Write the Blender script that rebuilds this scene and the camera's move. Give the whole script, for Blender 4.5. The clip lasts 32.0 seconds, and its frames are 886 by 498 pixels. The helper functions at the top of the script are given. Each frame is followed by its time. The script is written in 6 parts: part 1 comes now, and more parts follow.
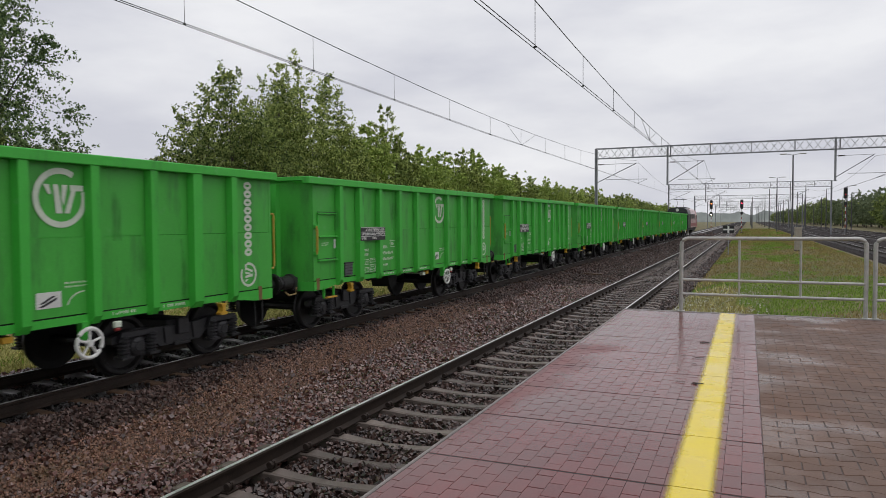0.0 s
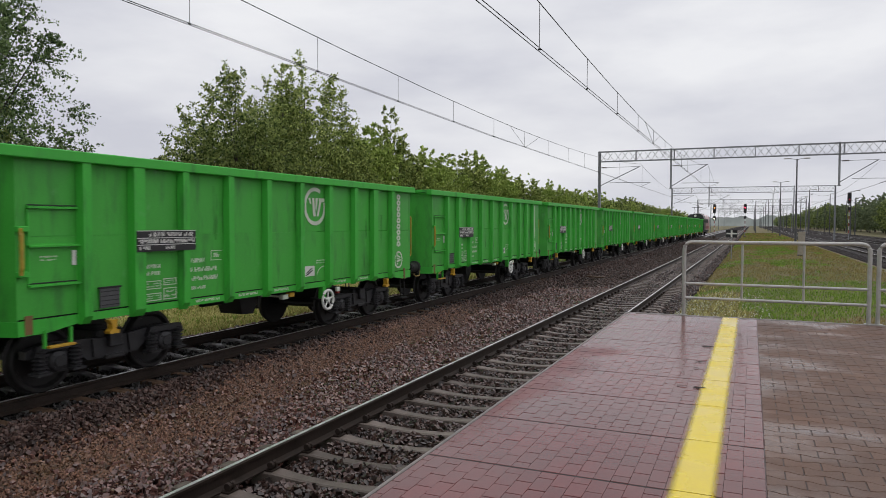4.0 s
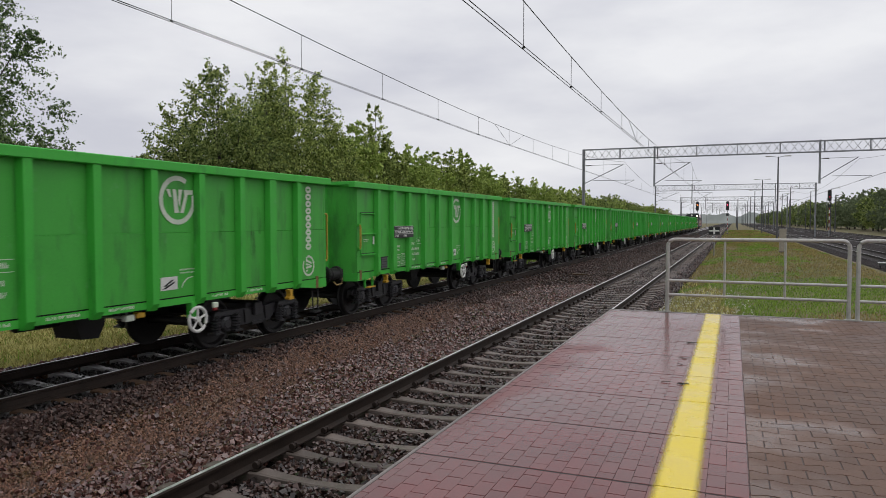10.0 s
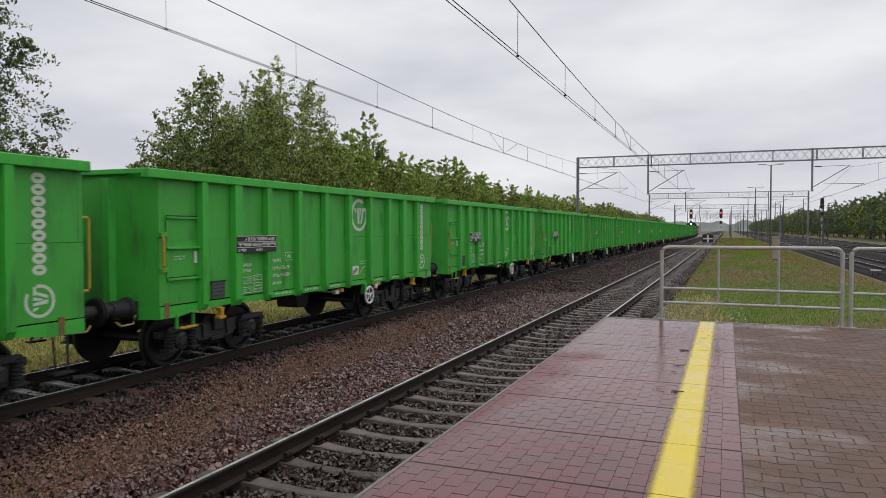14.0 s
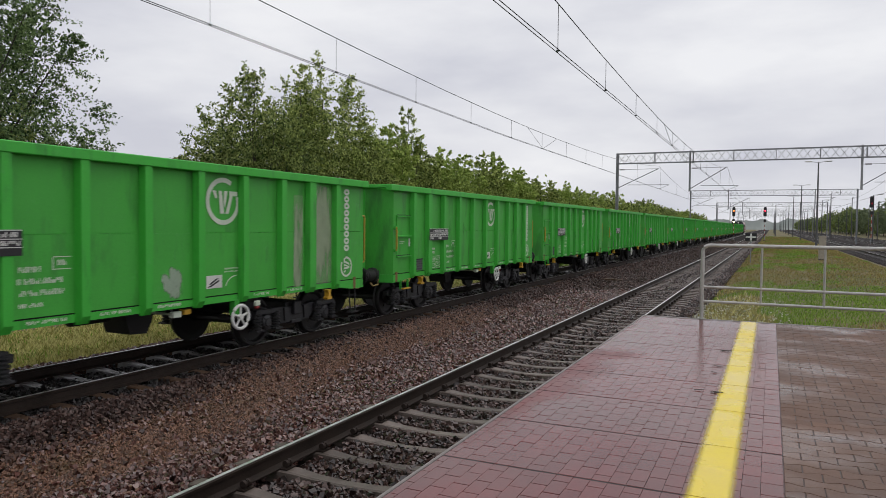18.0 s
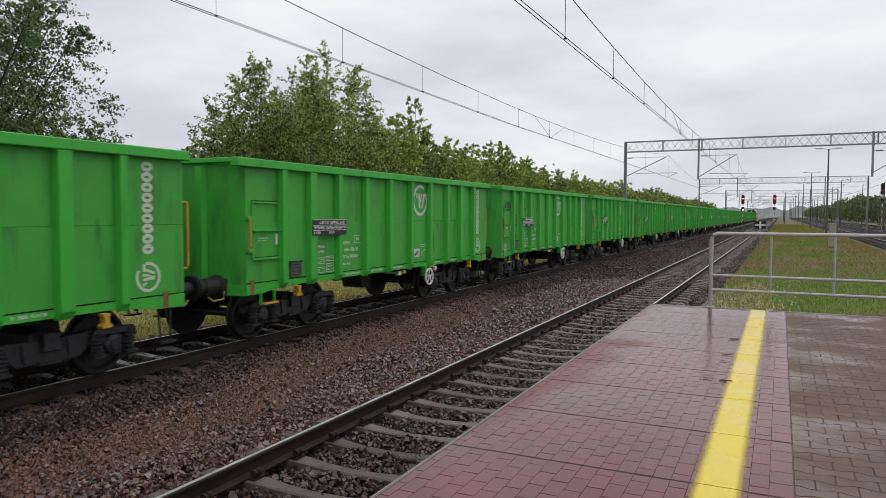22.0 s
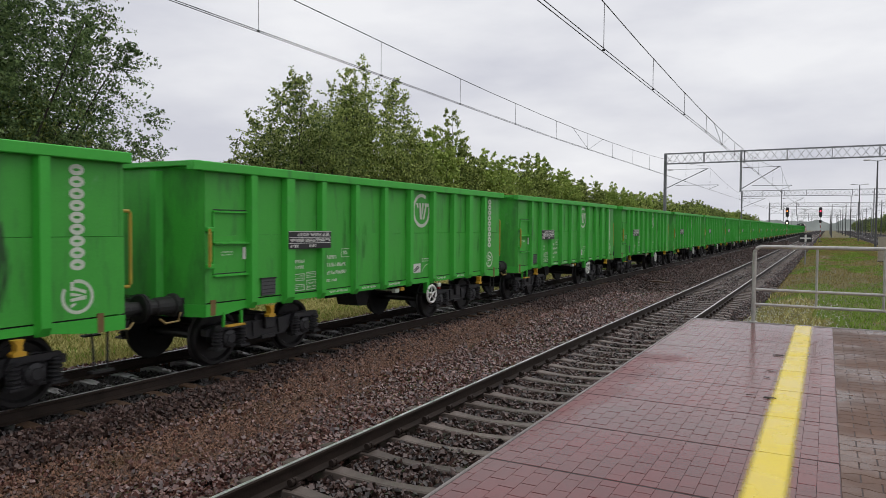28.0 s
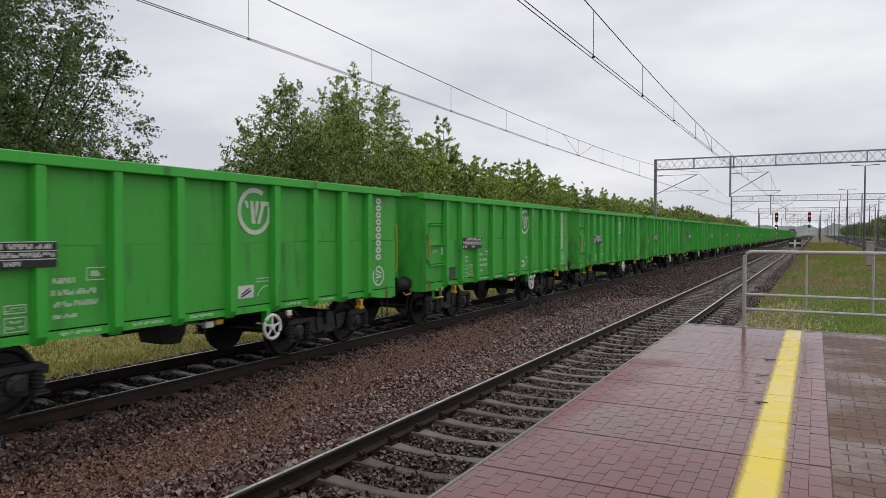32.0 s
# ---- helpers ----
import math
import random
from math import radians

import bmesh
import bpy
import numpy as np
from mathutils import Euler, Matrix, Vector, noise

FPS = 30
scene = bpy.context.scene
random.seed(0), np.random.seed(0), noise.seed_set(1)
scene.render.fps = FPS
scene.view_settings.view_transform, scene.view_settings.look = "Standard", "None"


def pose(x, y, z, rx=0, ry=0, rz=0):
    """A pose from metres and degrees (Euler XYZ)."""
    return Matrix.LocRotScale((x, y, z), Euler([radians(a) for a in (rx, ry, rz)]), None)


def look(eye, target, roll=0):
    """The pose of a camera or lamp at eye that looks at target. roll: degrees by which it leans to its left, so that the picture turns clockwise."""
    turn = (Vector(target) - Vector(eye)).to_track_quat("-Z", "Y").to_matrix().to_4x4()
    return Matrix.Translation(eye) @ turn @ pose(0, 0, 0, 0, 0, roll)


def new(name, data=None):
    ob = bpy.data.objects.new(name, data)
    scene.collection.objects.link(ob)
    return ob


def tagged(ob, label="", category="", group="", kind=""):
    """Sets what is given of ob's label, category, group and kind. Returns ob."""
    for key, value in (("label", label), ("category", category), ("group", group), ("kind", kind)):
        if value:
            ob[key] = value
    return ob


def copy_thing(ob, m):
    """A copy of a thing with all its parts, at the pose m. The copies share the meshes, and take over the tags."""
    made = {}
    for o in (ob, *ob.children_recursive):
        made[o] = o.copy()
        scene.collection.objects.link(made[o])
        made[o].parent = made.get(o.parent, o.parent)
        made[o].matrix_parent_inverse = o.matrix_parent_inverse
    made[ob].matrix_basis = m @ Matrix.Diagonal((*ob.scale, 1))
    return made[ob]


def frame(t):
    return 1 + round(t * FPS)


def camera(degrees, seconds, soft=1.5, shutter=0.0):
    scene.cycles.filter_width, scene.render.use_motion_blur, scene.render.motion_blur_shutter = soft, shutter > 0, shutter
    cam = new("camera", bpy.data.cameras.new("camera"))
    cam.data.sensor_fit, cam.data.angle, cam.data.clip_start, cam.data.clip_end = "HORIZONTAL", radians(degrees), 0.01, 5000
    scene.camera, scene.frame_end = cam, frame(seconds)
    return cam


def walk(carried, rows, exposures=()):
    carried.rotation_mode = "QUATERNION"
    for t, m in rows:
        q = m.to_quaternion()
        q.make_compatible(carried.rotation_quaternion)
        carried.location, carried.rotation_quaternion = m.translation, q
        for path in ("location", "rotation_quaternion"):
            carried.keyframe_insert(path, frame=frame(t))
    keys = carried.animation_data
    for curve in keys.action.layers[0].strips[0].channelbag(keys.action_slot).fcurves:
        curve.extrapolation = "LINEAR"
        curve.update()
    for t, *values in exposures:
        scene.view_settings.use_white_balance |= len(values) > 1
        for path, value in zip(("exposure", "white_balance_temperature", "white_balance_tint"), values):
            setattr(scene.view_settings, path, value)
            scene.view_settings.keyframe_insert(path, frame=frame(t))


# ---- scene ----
# Rail head of the near track is z = 0; its centre line is x = 0 and runs along +y.
cam = camera(64.83, 32.0, soft=0.6, shutter=0.16)
EYE = (3.554, -4.832, 2.212)      # the camera stands still and is turned by hand
PATH = [
    (0, 87.76, 0.34, 23.60),
    (0.5, 87.45, 0.53, 24.00),
    (1, 87.55, 0.25, 23.81),
    (1.5, 87.87, -0.32, 24.06),
    (2, 87.87, -0.39, 24.15),
    (2.5, 87.54, -0.09, 23.95),
    (3, 87.89, -0.14, 23.80),
    (3.5, 87.83, -0.07, 23.93),
    (5.5, 88.27, -0.54, 23.22),
    (6, 87.92, -0.33, 23.21),
    (6.5, 87.49, -0.33, 22.96),
    (7, 87.82, -0.34, 22.87),
    (7.5, 87.94, -0.10, 22.75),
    (8, 87.57, 0.09, 22.60),
    (8.5, 87.17, 0.21, 22.24),
    (9, 87.81, 0.16, 22.48),
    (9.5, 87.88, -0.13, 22.64),
    (10, 87.74, 0.01, 22.60),
    (10.5, 87.51, -0.14, 22.16),
    (11, 87.83, -0.28, 21.91),
    (11.5, 88.05, -0.19, 21.97),
    (12, 88.02, -0.07, 22.05),
    (12.5, 87.91, -0.12, 22.19),
    (13, 88.15, -0.10, 21.94),
    (13.5, 88.49, -0.01, 22.00),
    (15.5, 87.52, -0.33, 23.23),
    (16, 87.39, -0.20, 23.98),
    (16.5, 87.10, -0.28, 24.52),
    (17, 87.39, -0.38, 25.31),
    (17.5, 88.01, -0.64, 25.38),
    (18, 87.97, -0.60, 25.19),
    (18.5, 87.68, -0.49, 25.00),
    (19, 87.24, -0.39, 24.99),
    (19.5, 87.40, -0.27, 25.22),
    (20, 87.39, -0.22, 25.57),
    (20.5, 87.67, -0.08, 25.59),
    (21, 87.25, -0.39, 25.32),
    (21.5, 87.17, -0.18, 25.61),
    (22, 87.13, -0.24, 25.81),
    (22.5, 86.84, -0.64, 25.80),
    (23, 87.32, -0.33, 26.05),
    (23.5, 87.73, -0.26, 26.40),
    (24, 88.14, -0.35, 26.46),
    (24.5, 88.14, -0.46, 26.52),
    (25, 88.02, -0.37, 26.39),
    (25.5, 87.92, -0.21, 26.42),
    (27.5, 88.12, -0.12, 28.09),
    (28, 88.08, -0.44, 28.83),
    (28.5, 88.33, -0.22, 28.55),
    (29, 88.23, -0.34, 27.72),
    (29.5, 88.54, 0.11, 28.16),
    (30, 88.58, 0.14, 28.03),
    (30.5, 88.27, 0.17, 27.90),
    (31, 88.24, -0.05, 28.07),
    (31.5, 88.50, 0.03, 28.19),
    (32, 88.64, -0.14, 28.13),
]
walk(cam, [(t, pose(*EYE, rx, ry, rz)) for t, rx, ry, rz in PATH],
     exposures=[(0, -0.03), (13.5, -0.04), (16, 0.03), (17, 0.07), (18, -0.02), (20, 0.0), (23, 0.05), (25, 0.03), (28, 0.0), (32, 0.0)])

# ---- sky and light: an overcast, rainy day ----
world = bpy.data.worlds.new("overcast_sky")
scene.world = world
world.use_nodes = True
wn, wl = world.node_tree.nodes, world.node_tree.links
wn.clear()
w_out = wn.new("ShaderNodeOutputWorld")
w_bg = wn.new("ShaderNodeBackground")
w_sky = wn.new("ShaderNodeTexSky")
w_sky.sky_type = "NISHITA"
w_sky.sun_disc = False
w_sky.sun_elevation, w_sky.sun_rotation = radians(67), radians(51)
w_sky.air_density, w_sky.dust_density = 1.0, 6.0
w_co = wn.new("ShaderNodeTexCoord")
w_map = wn.new("ShaderNodeMapping")
w_map.inputs["Scale"].default_value = (1.0, 1.0, 3.2)
w_noise = wn.new("ShaderNodeTexNoise")
w_noise.inputs["Scale"].default_value = 2.4
w_noise.inputs["Detail"].default_value = 6.0
w_noise.inputs["Roughness"].default_value = 0.5
w_ramp = wn.new("ShaderNodeValToRGB")
w_ramp.color_ramp.elements[0].position, w_ramp.color_ramp.elements[0].color = 0.36, (0.655, 0.665, 0.74, 1)
w_ramp.color_ramp.elements[1].position, w_ramp.color_ramp.elements[1].color = 0.64, (0.92, 0.925, 0.955, 1)
w_scale = wn.new("ShaderNodeVectorMath")
w_scale.operation = "SCALE"
w_scale.inputs["Scale"].default_value = 0.07
w_mix = wn.new("ShaderNodeMix")
w_mix.data_type = "RGBA"
w_mix.inputs[0].default_value = 0.93
wl.new(w_co.outputs["Generated"], w_map.inputs["Vector"])
wl.new(w_map.outputs[0], w_noise.inputs["Vector"])
wl.new(w_noise.outputs[0], w_ramp.inputs[0])
wl.new(w_sky.outputs[0], w_scale.inputs[0])
wl.new(w_scale.outputs[0], w_mix.inputs[6])
wl.new(w_ramp.outputs[0], w_mix.inputs[7])
wl.new(w_mix.outputs[2], w_bg.inputs[0])
w_bg.inputs[1].default_value = 1.0
wl.new(w_bg.outputs[0], w_out.inputs[0])

sun = new("sun", bpy.data.lights.new("sun", "SUN"))
sun.data.energy, sun.data.angle, sun.data.color = 0.6, radians(50), (1.0, 0.97, 0.93)
sun.matrix_world = look((0, 0, 60), (-20, -16, 0))

# ---- materials ----
def material(name, color, color2=None, rough=0.6, metal=0.0, scale=6.0, fine=60.0, bump=0.15, dist=0.01,
             wet=0.0, rnd=0.0, spec=0.5, coords="Object", stain=None, stain_scale=1.2, stain_at=(0.55, 0.75), film=None):
    """A surface with blotches at one scale, grain at another, optional stains, wet patches and piece-by-piece variation.
    coords "World" runs on from piece to piece; film = (noise scale, lo, hi, roughness under the water film)."""
    m = bpy.data.materials.new(name)
    m.use_nodes = True
    n, l = m.node_tree.nodes, m.node_tree.links
    b = n["Principled BSDF"]
    c2 = color2 or tuple(v * 0.7 for v in color)
    where = n.new("ShaderNodeNewGeometry").outputs["Position"] if coords == "World" else n.new("ShaderNodeTexCoord").outputs[coords]
    n1 = n.new("ShaderNodeTexNoise")
    n1.inputs["Scale"].default_value, n1.inputs["Detail"].default_value = scale, 5
    n2 = n.new("ShaderNodeTexNoise")
    n2.inputs["Scale"].default_value, n2.inputs["Detail"].default_value = fine, 4
    for t in (n1, n2):
        l.new(where, t.inputs["Vector"])
    mixn = n.new("ShaderNodeMix")
    mixn.inputs[0].default_value = 0.4
    l.new(n1.outputs[0], mixn.inputs[2])
    l.new(n2.outputs[0], mixn.inputs[3])
    fac = mixn.outputs[0]
    if rnd:
        info = n.new("ShaderNodeObjectInfo")
        geo = n.new("ShaderNodeNewGeometry")
        add = n.new("ShaderNodeMath")
        add.operation = "ADD"
        l.new(info.outputs["Random"], add.inputs[0])
        l.new(geo.outputs["Random Per Island"], add.inputs[1])
        fr = n.new("ShaderNodeMath")
        fr.operation = "FRACT"
        l.new(add.outputs[0], fr.inputs[0])
        mr = n.new("ShaderNodeMix")
        mr.inputs[0].default_value = rnd
        l.new(fac, mr.inputs[2])
        l.new(fr.outputs[0], mr.inputs[3])
        fac = mr.outputs[0]
    ramp = n.new("ShaderNodeValToRGB")
    ramp.color_ramp.elements[0].position, ramp.color_ramp.elements[0].color = 0.3, (*c2, 1)
    ramp.color_ramp.elements[1].position, ramp.color_ramp.elements[1].color = 0.7, (*color, 1)
    l.new(fac, ramp.inputs[0])
    col = ramp.outputs[0]
    if stain:
        n3 = n.new("ShaderNodeTexNoise")
        n3.inputs["Scale"].default_value, n3.inputs["Detail"].default_value = stain_scale, 7
        n3.inputs["Roughness"].default_value = 0.65
        l.new(where, n3.inputs["Vector"])
        r3 = n.new("ShaderNodeMapRange")
        r3.inputs[1].default_value, r3.inputs[2].default_value = stain_at
        l.new(n3.outputs[0], r3.inputs[0])
        ms = n.new("ShaderNodeMix")
        ms.data_type = "RGBA"
        l.new(r3.outputs[0], ms.inputs[0])
        l.new(col, ms.inputs[6])
        ms.inputs[7].default_value = (*stain, 1)
        col = ms.outputs[2]
    l.new(col, b.inputs["Base Color"])
    b.inputs["Metallic"].default_value = metal
    b.inputs["Specular IOR Level"].default_value = spec
    rr = n.new("ShaderNodeMapRange")
    rr.inputs[1].default_value, rr.inputs[2].default_value = 0.35, 0.65
    rr.inputs[3].default_value, rr.inputs[4].default_value = max(0.03, rough - 0.08 - wet), min(1.0, rough + 0.08)
    l.new(n1.outputs[0], rr.inputs[0])
    gloss = rr.outputs[0]
    if film:
        n4 = n.new("ShaderNodeTexNoise")
        n4.inputs["Scale"].default_value, n4.inputs["Detail"].default_value = film[0], 4
        l.new(where, n4.inputs["Vector"])
        r4 = n.new("ShaderNodeMapRange")
        r4.inputs[1].default_value, r4.inputs[2].default_value = film[1], film[2]
        l.new(n4.outputs[0], r4.inputs[0])
        mf = n.new("ShaderNodeMix")
        l.new(r4.outputs[0], mf.inputs[0])
        l.new(gloss, mf.inputs[2])
        mf.inputs[3].default_value = film[3]
        gloss = mf.outputs[0]
    l.new(gloss, b.inputs["Roughness"])
    if bump:
        bp = n.new("ShaderNodeBump")
        bp.inputs["Strength"].default_value, bp.inputs["Distance"].default_value = bump, dist
        l.new(n2.outputs[0], bp.inputs["Height"])
        l.new(bp.outputs[0], b.inputs["Normal"])
    return m


def wetter_towards(m, x0, x1, more, less):
    """Lets the water film of a surface gather towards x0, where the paving dips, and thin out by x1."""
    n, l = m.node_tree.nodes, m.node_tree.links
    mix = n["Principled BSDF"].inputs["Roughness"].links[0].from_node
    at = mix.inputs[0].links[0].from_node
    src = at.inputs[0].links[0].from_socket
    sx = n.new("ShaderNodeSeparateXYZ")
    l.new(n.new("ShaderNodeNewGeometry").outputs["Position"], sx.inputs[0])
    mr = n.new("ShaderNodeMapRange")
    mr.inputs[1].default_value, mr.inputs[2].default_value, mr.inputs[3].default_value, mr.inputs[4].default_value = x0, x1, more, less
    l.new(sx.outputs[0], mr.inputs[0])
    ad = n.new("ShaderNodeMath")
    l.new(src, ad.inputs[0])
    l.new(mr.outputs[0], ad.inputs[1])
    l.new(ad.outputs[0], at.inputs[0])


def glow(name, color, strength):
    m = bpy.data.materials.new(name)
    m.use_nodes = True
    b = m.node_tree.nodes["Principled BSDF"]
    b.inputs["Base Color"].default_value = (*color, 1)
    b.inputs["Emission Color"].default_value = (*color, 1)
    b.inputs["Emission Strength"].default_value = strength
    return m


def paint_green(name="green_paint", light=(0.062, 0.50, 0.053), dark=(0.045, 0.395, 0.041), grime=0.75, start=0.56):
    """Green wagon paint: faded blotches, scuffs, faint vertical streaks and grime that differ from panel to panel."""
    m = material(name, light, dark, rough=0.48, spec=0.42, scale=1.6, fine=45, bump=0.05, dist=0.004)
    n, l = m.node_tree.nodes, m.node_tree.links
    b = n["Principled BSDF"]
    src = b.inputs["Base Color"].links[0].from_socket
    co = n.new("ShaderNodeTexCoord")
    info = n.new("ShaderNodeObjectInfo")
    off = n.new("ShaderNodeVectorMath")
    off.operation = "ADD"
    mul = n.new("ShaderNodeMath")
    mul.operation = "MULTIPLY"
    mul.inputs[1].default_value = 57.0
    l.new(info.outputs["Random"], mul.inputs[0])
    l.new(co.outputs["Object"], off.inputs[0])
    l.new(mul.outputs[0], off.inputs[1])
    mp = n.new("ShaderNodeMapping")
    mp.inputs["Scale"].default_value = (2.0, 2.2, 0.5)
    l.new(off.outputs[0], mp.inputs["Vector"])
    st = n.new("ShaderNodeTexNoise")
    st.inputs["Scale"].default_value, st.inputs["Detail"].default_value, st.inputs["Roughness"].default_value = 1.6, 7, 0.62
    l.new(mp.outputs[0], st.inputs["Vector"])
    rg = n.new("ShaderNodeMapRange")
    rg.inputs[1].default_value, rg.inputs[2].default_value, rg.inputs[4].default_value = start, start + 0.2, grime
    l.new(st.outputs[0], rg.inputs[0])
    mx = n.new("ShaderNodeMix")
    mx.data_type = "RGBA"
    l.new(rg.outputs[0], mx.inputs[0])
    l.new(src, mx.inputs[6])
    mx.inputs[7].default_value = (0.030, 0.085, 0.030, 1)
    sc = n.new("ShaderNodeTexNoise")
    sc.inputs["Scale"].default_value, sc.inputs["Detail"].default_value, sc.inputs["Roughness"].default_value = 3.5, 8, 0.7
    l.new(off.outputs[0], sc.inputs["Vector"])
    rs = n.new("ShaderNodeMapRange")
    rs.inputs[1].default_value, rs.inputs[2].default_value, rs.inputs[4].default_value = 0.61, 0.72, 0.5
    l.new(sc.outputs[0], rs.inputs[0])
    mx2 = n.new("ShaderNodeMix")
    mx2.data_type = "RGBA"
    l.new(rs.outputs[0], mx2.inputs[0])
    l.new(mx.outputs[2], mx2.inputs[6])
    mx2.inputs[7].default_value = (0.13, 0.42, 0.13, 1)
    l.new(mx2.outputs[2], b.inputs["Base Color"])
    return m


def leaf_material(name, a, b2):
    m = bpy.data.materials.new(name)
    m.use_nodes = True
    n, l = m.node_tree.nodes, m.node_tree.links
    b = n["Principled BSDF"]
    geo = n.new("ShaderNodeNewGeometry")
    co = n.new("ShaderNodeTexCoord")
    ns = n.new("ShaderNodeTexNoise")
    ns.inputs["Scale"].default_value = 1.1
    ns.inputs["Detail"].default_value = 3
    l.new(co.outputs["Object"], ns.inputs["Vector"])
    mx = n.new("ShaderNodeMix")
    mx.inputs[0].default_value = 0.55
    l.new(ns.outputs[0], mx.inputs[2])
    l.new(geo.outputs["Random Per Island"], mx.inputs[3])
    rp = n.new("ShaderNodeValToRGB")
    rp.color_ramp.elements[0].position, rp.color_ramp.elements[0].color = 0.28, (*a, 1)
    rp.color_ramp.elements[1].position, rp.color_ramp.elements[1].color = 0.72, (*b2, 1)
    l.new(mx.outputs[0], rp.inputs[0])
    l.new(rp.outputs[0], b.inputs["Base Color"])
    b.inputs["Roughness"].default_value, b.inputs["Specular IOR Level"].default_value = 0.6, 0.12
    tr = n.new("ShaderNodeBsdfTranslucent")
    l.new(rp.outputs[0], tr.inputs[0])
    sh = n.new("ShaderNodeMixShader")
    sh.inputs[0].default_value = 0.24
    l.new(b.outputs[0], sh.inputs[1])
    l.new(tr.outputs[0], sh.inputs[2])
    l.new(sh.outputs[0], n["Material Output"].inputs[0])
    return m


# heavier grime on the ends also darkens them for the shade between wagons
END_SHEET = paint_green("shaded_grimy_end_paint", (0.070, 0.475, 0.055), (0.050, 0.36, 0.040), 0.55, 0.47)
GREEN = paint_green()
SHEET = paint_green("green_sheet_paint", (0.068, 0.445, 0.054), (0.050, 0.345, 0.041), 0.55, 0.53)
BOGIE_GREY = material("bogie_grime", (0.040, 0.040, 0.043), (0.013, 0.012, 0.013), rough=0.5, scale=7, fine=50, bump=0.3)
DARK = material("underframe_grime", (0.022, 0.021, 0.021), (0.009, 0.009, 0.009), rough=0.6, scale=4, fine=40, bump=0.3)
WHEEL_STEEL = material("wheel_steel", (0.035, 0.033, 0.033), (0.018, 0.017, 0.017), rough=0.5, metal=0.3, scale=5, fine=50)
YARD_SLEEPER = material("yard_sleeper", (0.050, 0.043, 0.040), (0.026, 0.022, 0.021), rough=0.6, rnd=0.3)
HANDLE = material("grimy_yellow_paint", (0.52, 0.39, 0.04), (0.32, 0.22, 0.025), rough=0.5, scale=8, fine=60, bump=0.1)
YELLOW = material("yellow_paint", (0.64, 0.37, 0.03), (0.44, 0.24, 0.02), rough=0.5, scale=8, fine=60, bump=0.1)
WHITE = material("white_paint", (0.78, 0.78, 0.75), (0.6, 0.6, 0.56), rough=0.55, scale=9, fine=70, bump=0.1)
MARK = material("faded_white_marking", (0.70, 0.74, 0.63), (0.50, 0.60, 0.46), rough=0.55, scale=5, fine=40, bump=0.03)
SEAM = material("open_joint", (0.040, 0.024, 0.022), (0.020, 0.012, 0.011), rough=0.8, bump=0)
BLACK = material("black_plate", (0.018, 0.018, 0.020), rough=0.4, scale=6, fine=50, bump=0.05)
GREY_PLATE = material("grey_plate", (0.11, 0.11, 0.115), (0.06, 0.06, 0.065), rough=0.5, scale=12, fine=60)
RED = material("red_paint", (0.35, 0.03, 0.03), rough=0.5)
RUST = material("rusty_edge", (0.26, 0.15, 0.06), (0.14, 0.09, 0.03), rough=0.8, scale=9, fine=70, bump=0.3)
RAIL_SIDE = material("rail_side", (0.046, 0.033, 0.027), (0.020, 0.015, 0.012), rough=0.6, spec=0.14, scale=5, fine=60, bump=0.2)
RAIL_TOP = material("rail_head", (0.80, 0.79, 0.78), (0.52, 0.51, 0.50), rough=0.42, metal=0.8, scale=3, fine=50, bump=0.02)
CONCRETE = material("sleeper_concrete", (0.200, 0.163, 0.139), (0.080, 0.064, 0.053), rough=0.55, spec=0.3, scale=5, fine=70, bump=0.25, wet=0.05, rnd=0.3,
                    stain=(0.075, 0.058, 0.048), stain_scale=3, stain_at=(0.48, 0.7))
RUSTY_CRUST = material("rusty_brown_crust", (0.125, 0.068, 0.036), (0.045, 0.026, 0.016), rough=0.75, scale=6, fine=60, bump=0.4, coords="World")
# pale base paints in the wet sky sheen; the dark patches are oil
OLD_SLEEPER = material("oily_sleeper_with_sheen", (0.50, 0.49, 0.49), (0.34, 0.33, 0.325), rough=0.20, scale=5, fine=70, bump=0.25, wet=0.15, rnd=0.3,
                       stain=(0.05, 0.042, 0.04), stain_scale=2.2, stain_at=(0.5, 0.68))
CRIB_STONE = material("crib_stone", (0.092, 0.053, 0.043), (0.022, 0.013, 0.010), rough=0.34, spec=0.6, scale=0.35, fine=40, bump=0, rnd=0.7)
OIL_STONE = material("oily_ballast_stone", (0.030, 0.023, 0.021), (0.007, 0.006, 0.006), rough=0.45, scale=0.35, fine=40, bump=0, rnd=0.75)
# near-black base, so that the gaps between loose stones read as shaded
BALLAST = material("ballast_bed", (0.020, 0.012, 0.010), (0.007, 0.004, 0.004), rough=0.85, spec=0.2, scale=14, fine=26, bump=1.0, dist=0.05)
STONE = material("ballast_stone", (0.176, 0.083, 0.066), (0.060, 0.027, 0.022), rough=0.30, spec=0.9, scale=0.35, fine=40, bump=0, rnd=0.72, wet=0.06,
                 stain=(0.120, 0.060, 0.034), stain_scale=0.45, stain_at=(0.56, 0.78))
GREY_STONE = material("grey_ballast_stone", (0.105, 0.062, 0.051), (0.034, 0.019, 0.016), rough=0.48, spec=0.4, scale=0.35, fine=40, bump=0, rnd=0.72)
FINE_STONE = material("fine_gravel", (0.240, 0.120, 0.073), (0.084, 0.042, 0.026), rough=0.42, scale=0.5, fine=40, bump=0, rnd=0.75,
                      stain=(0.105, 0.060, 0.024), stain_scale=0.8, stain_at=(0.52, 0.7))
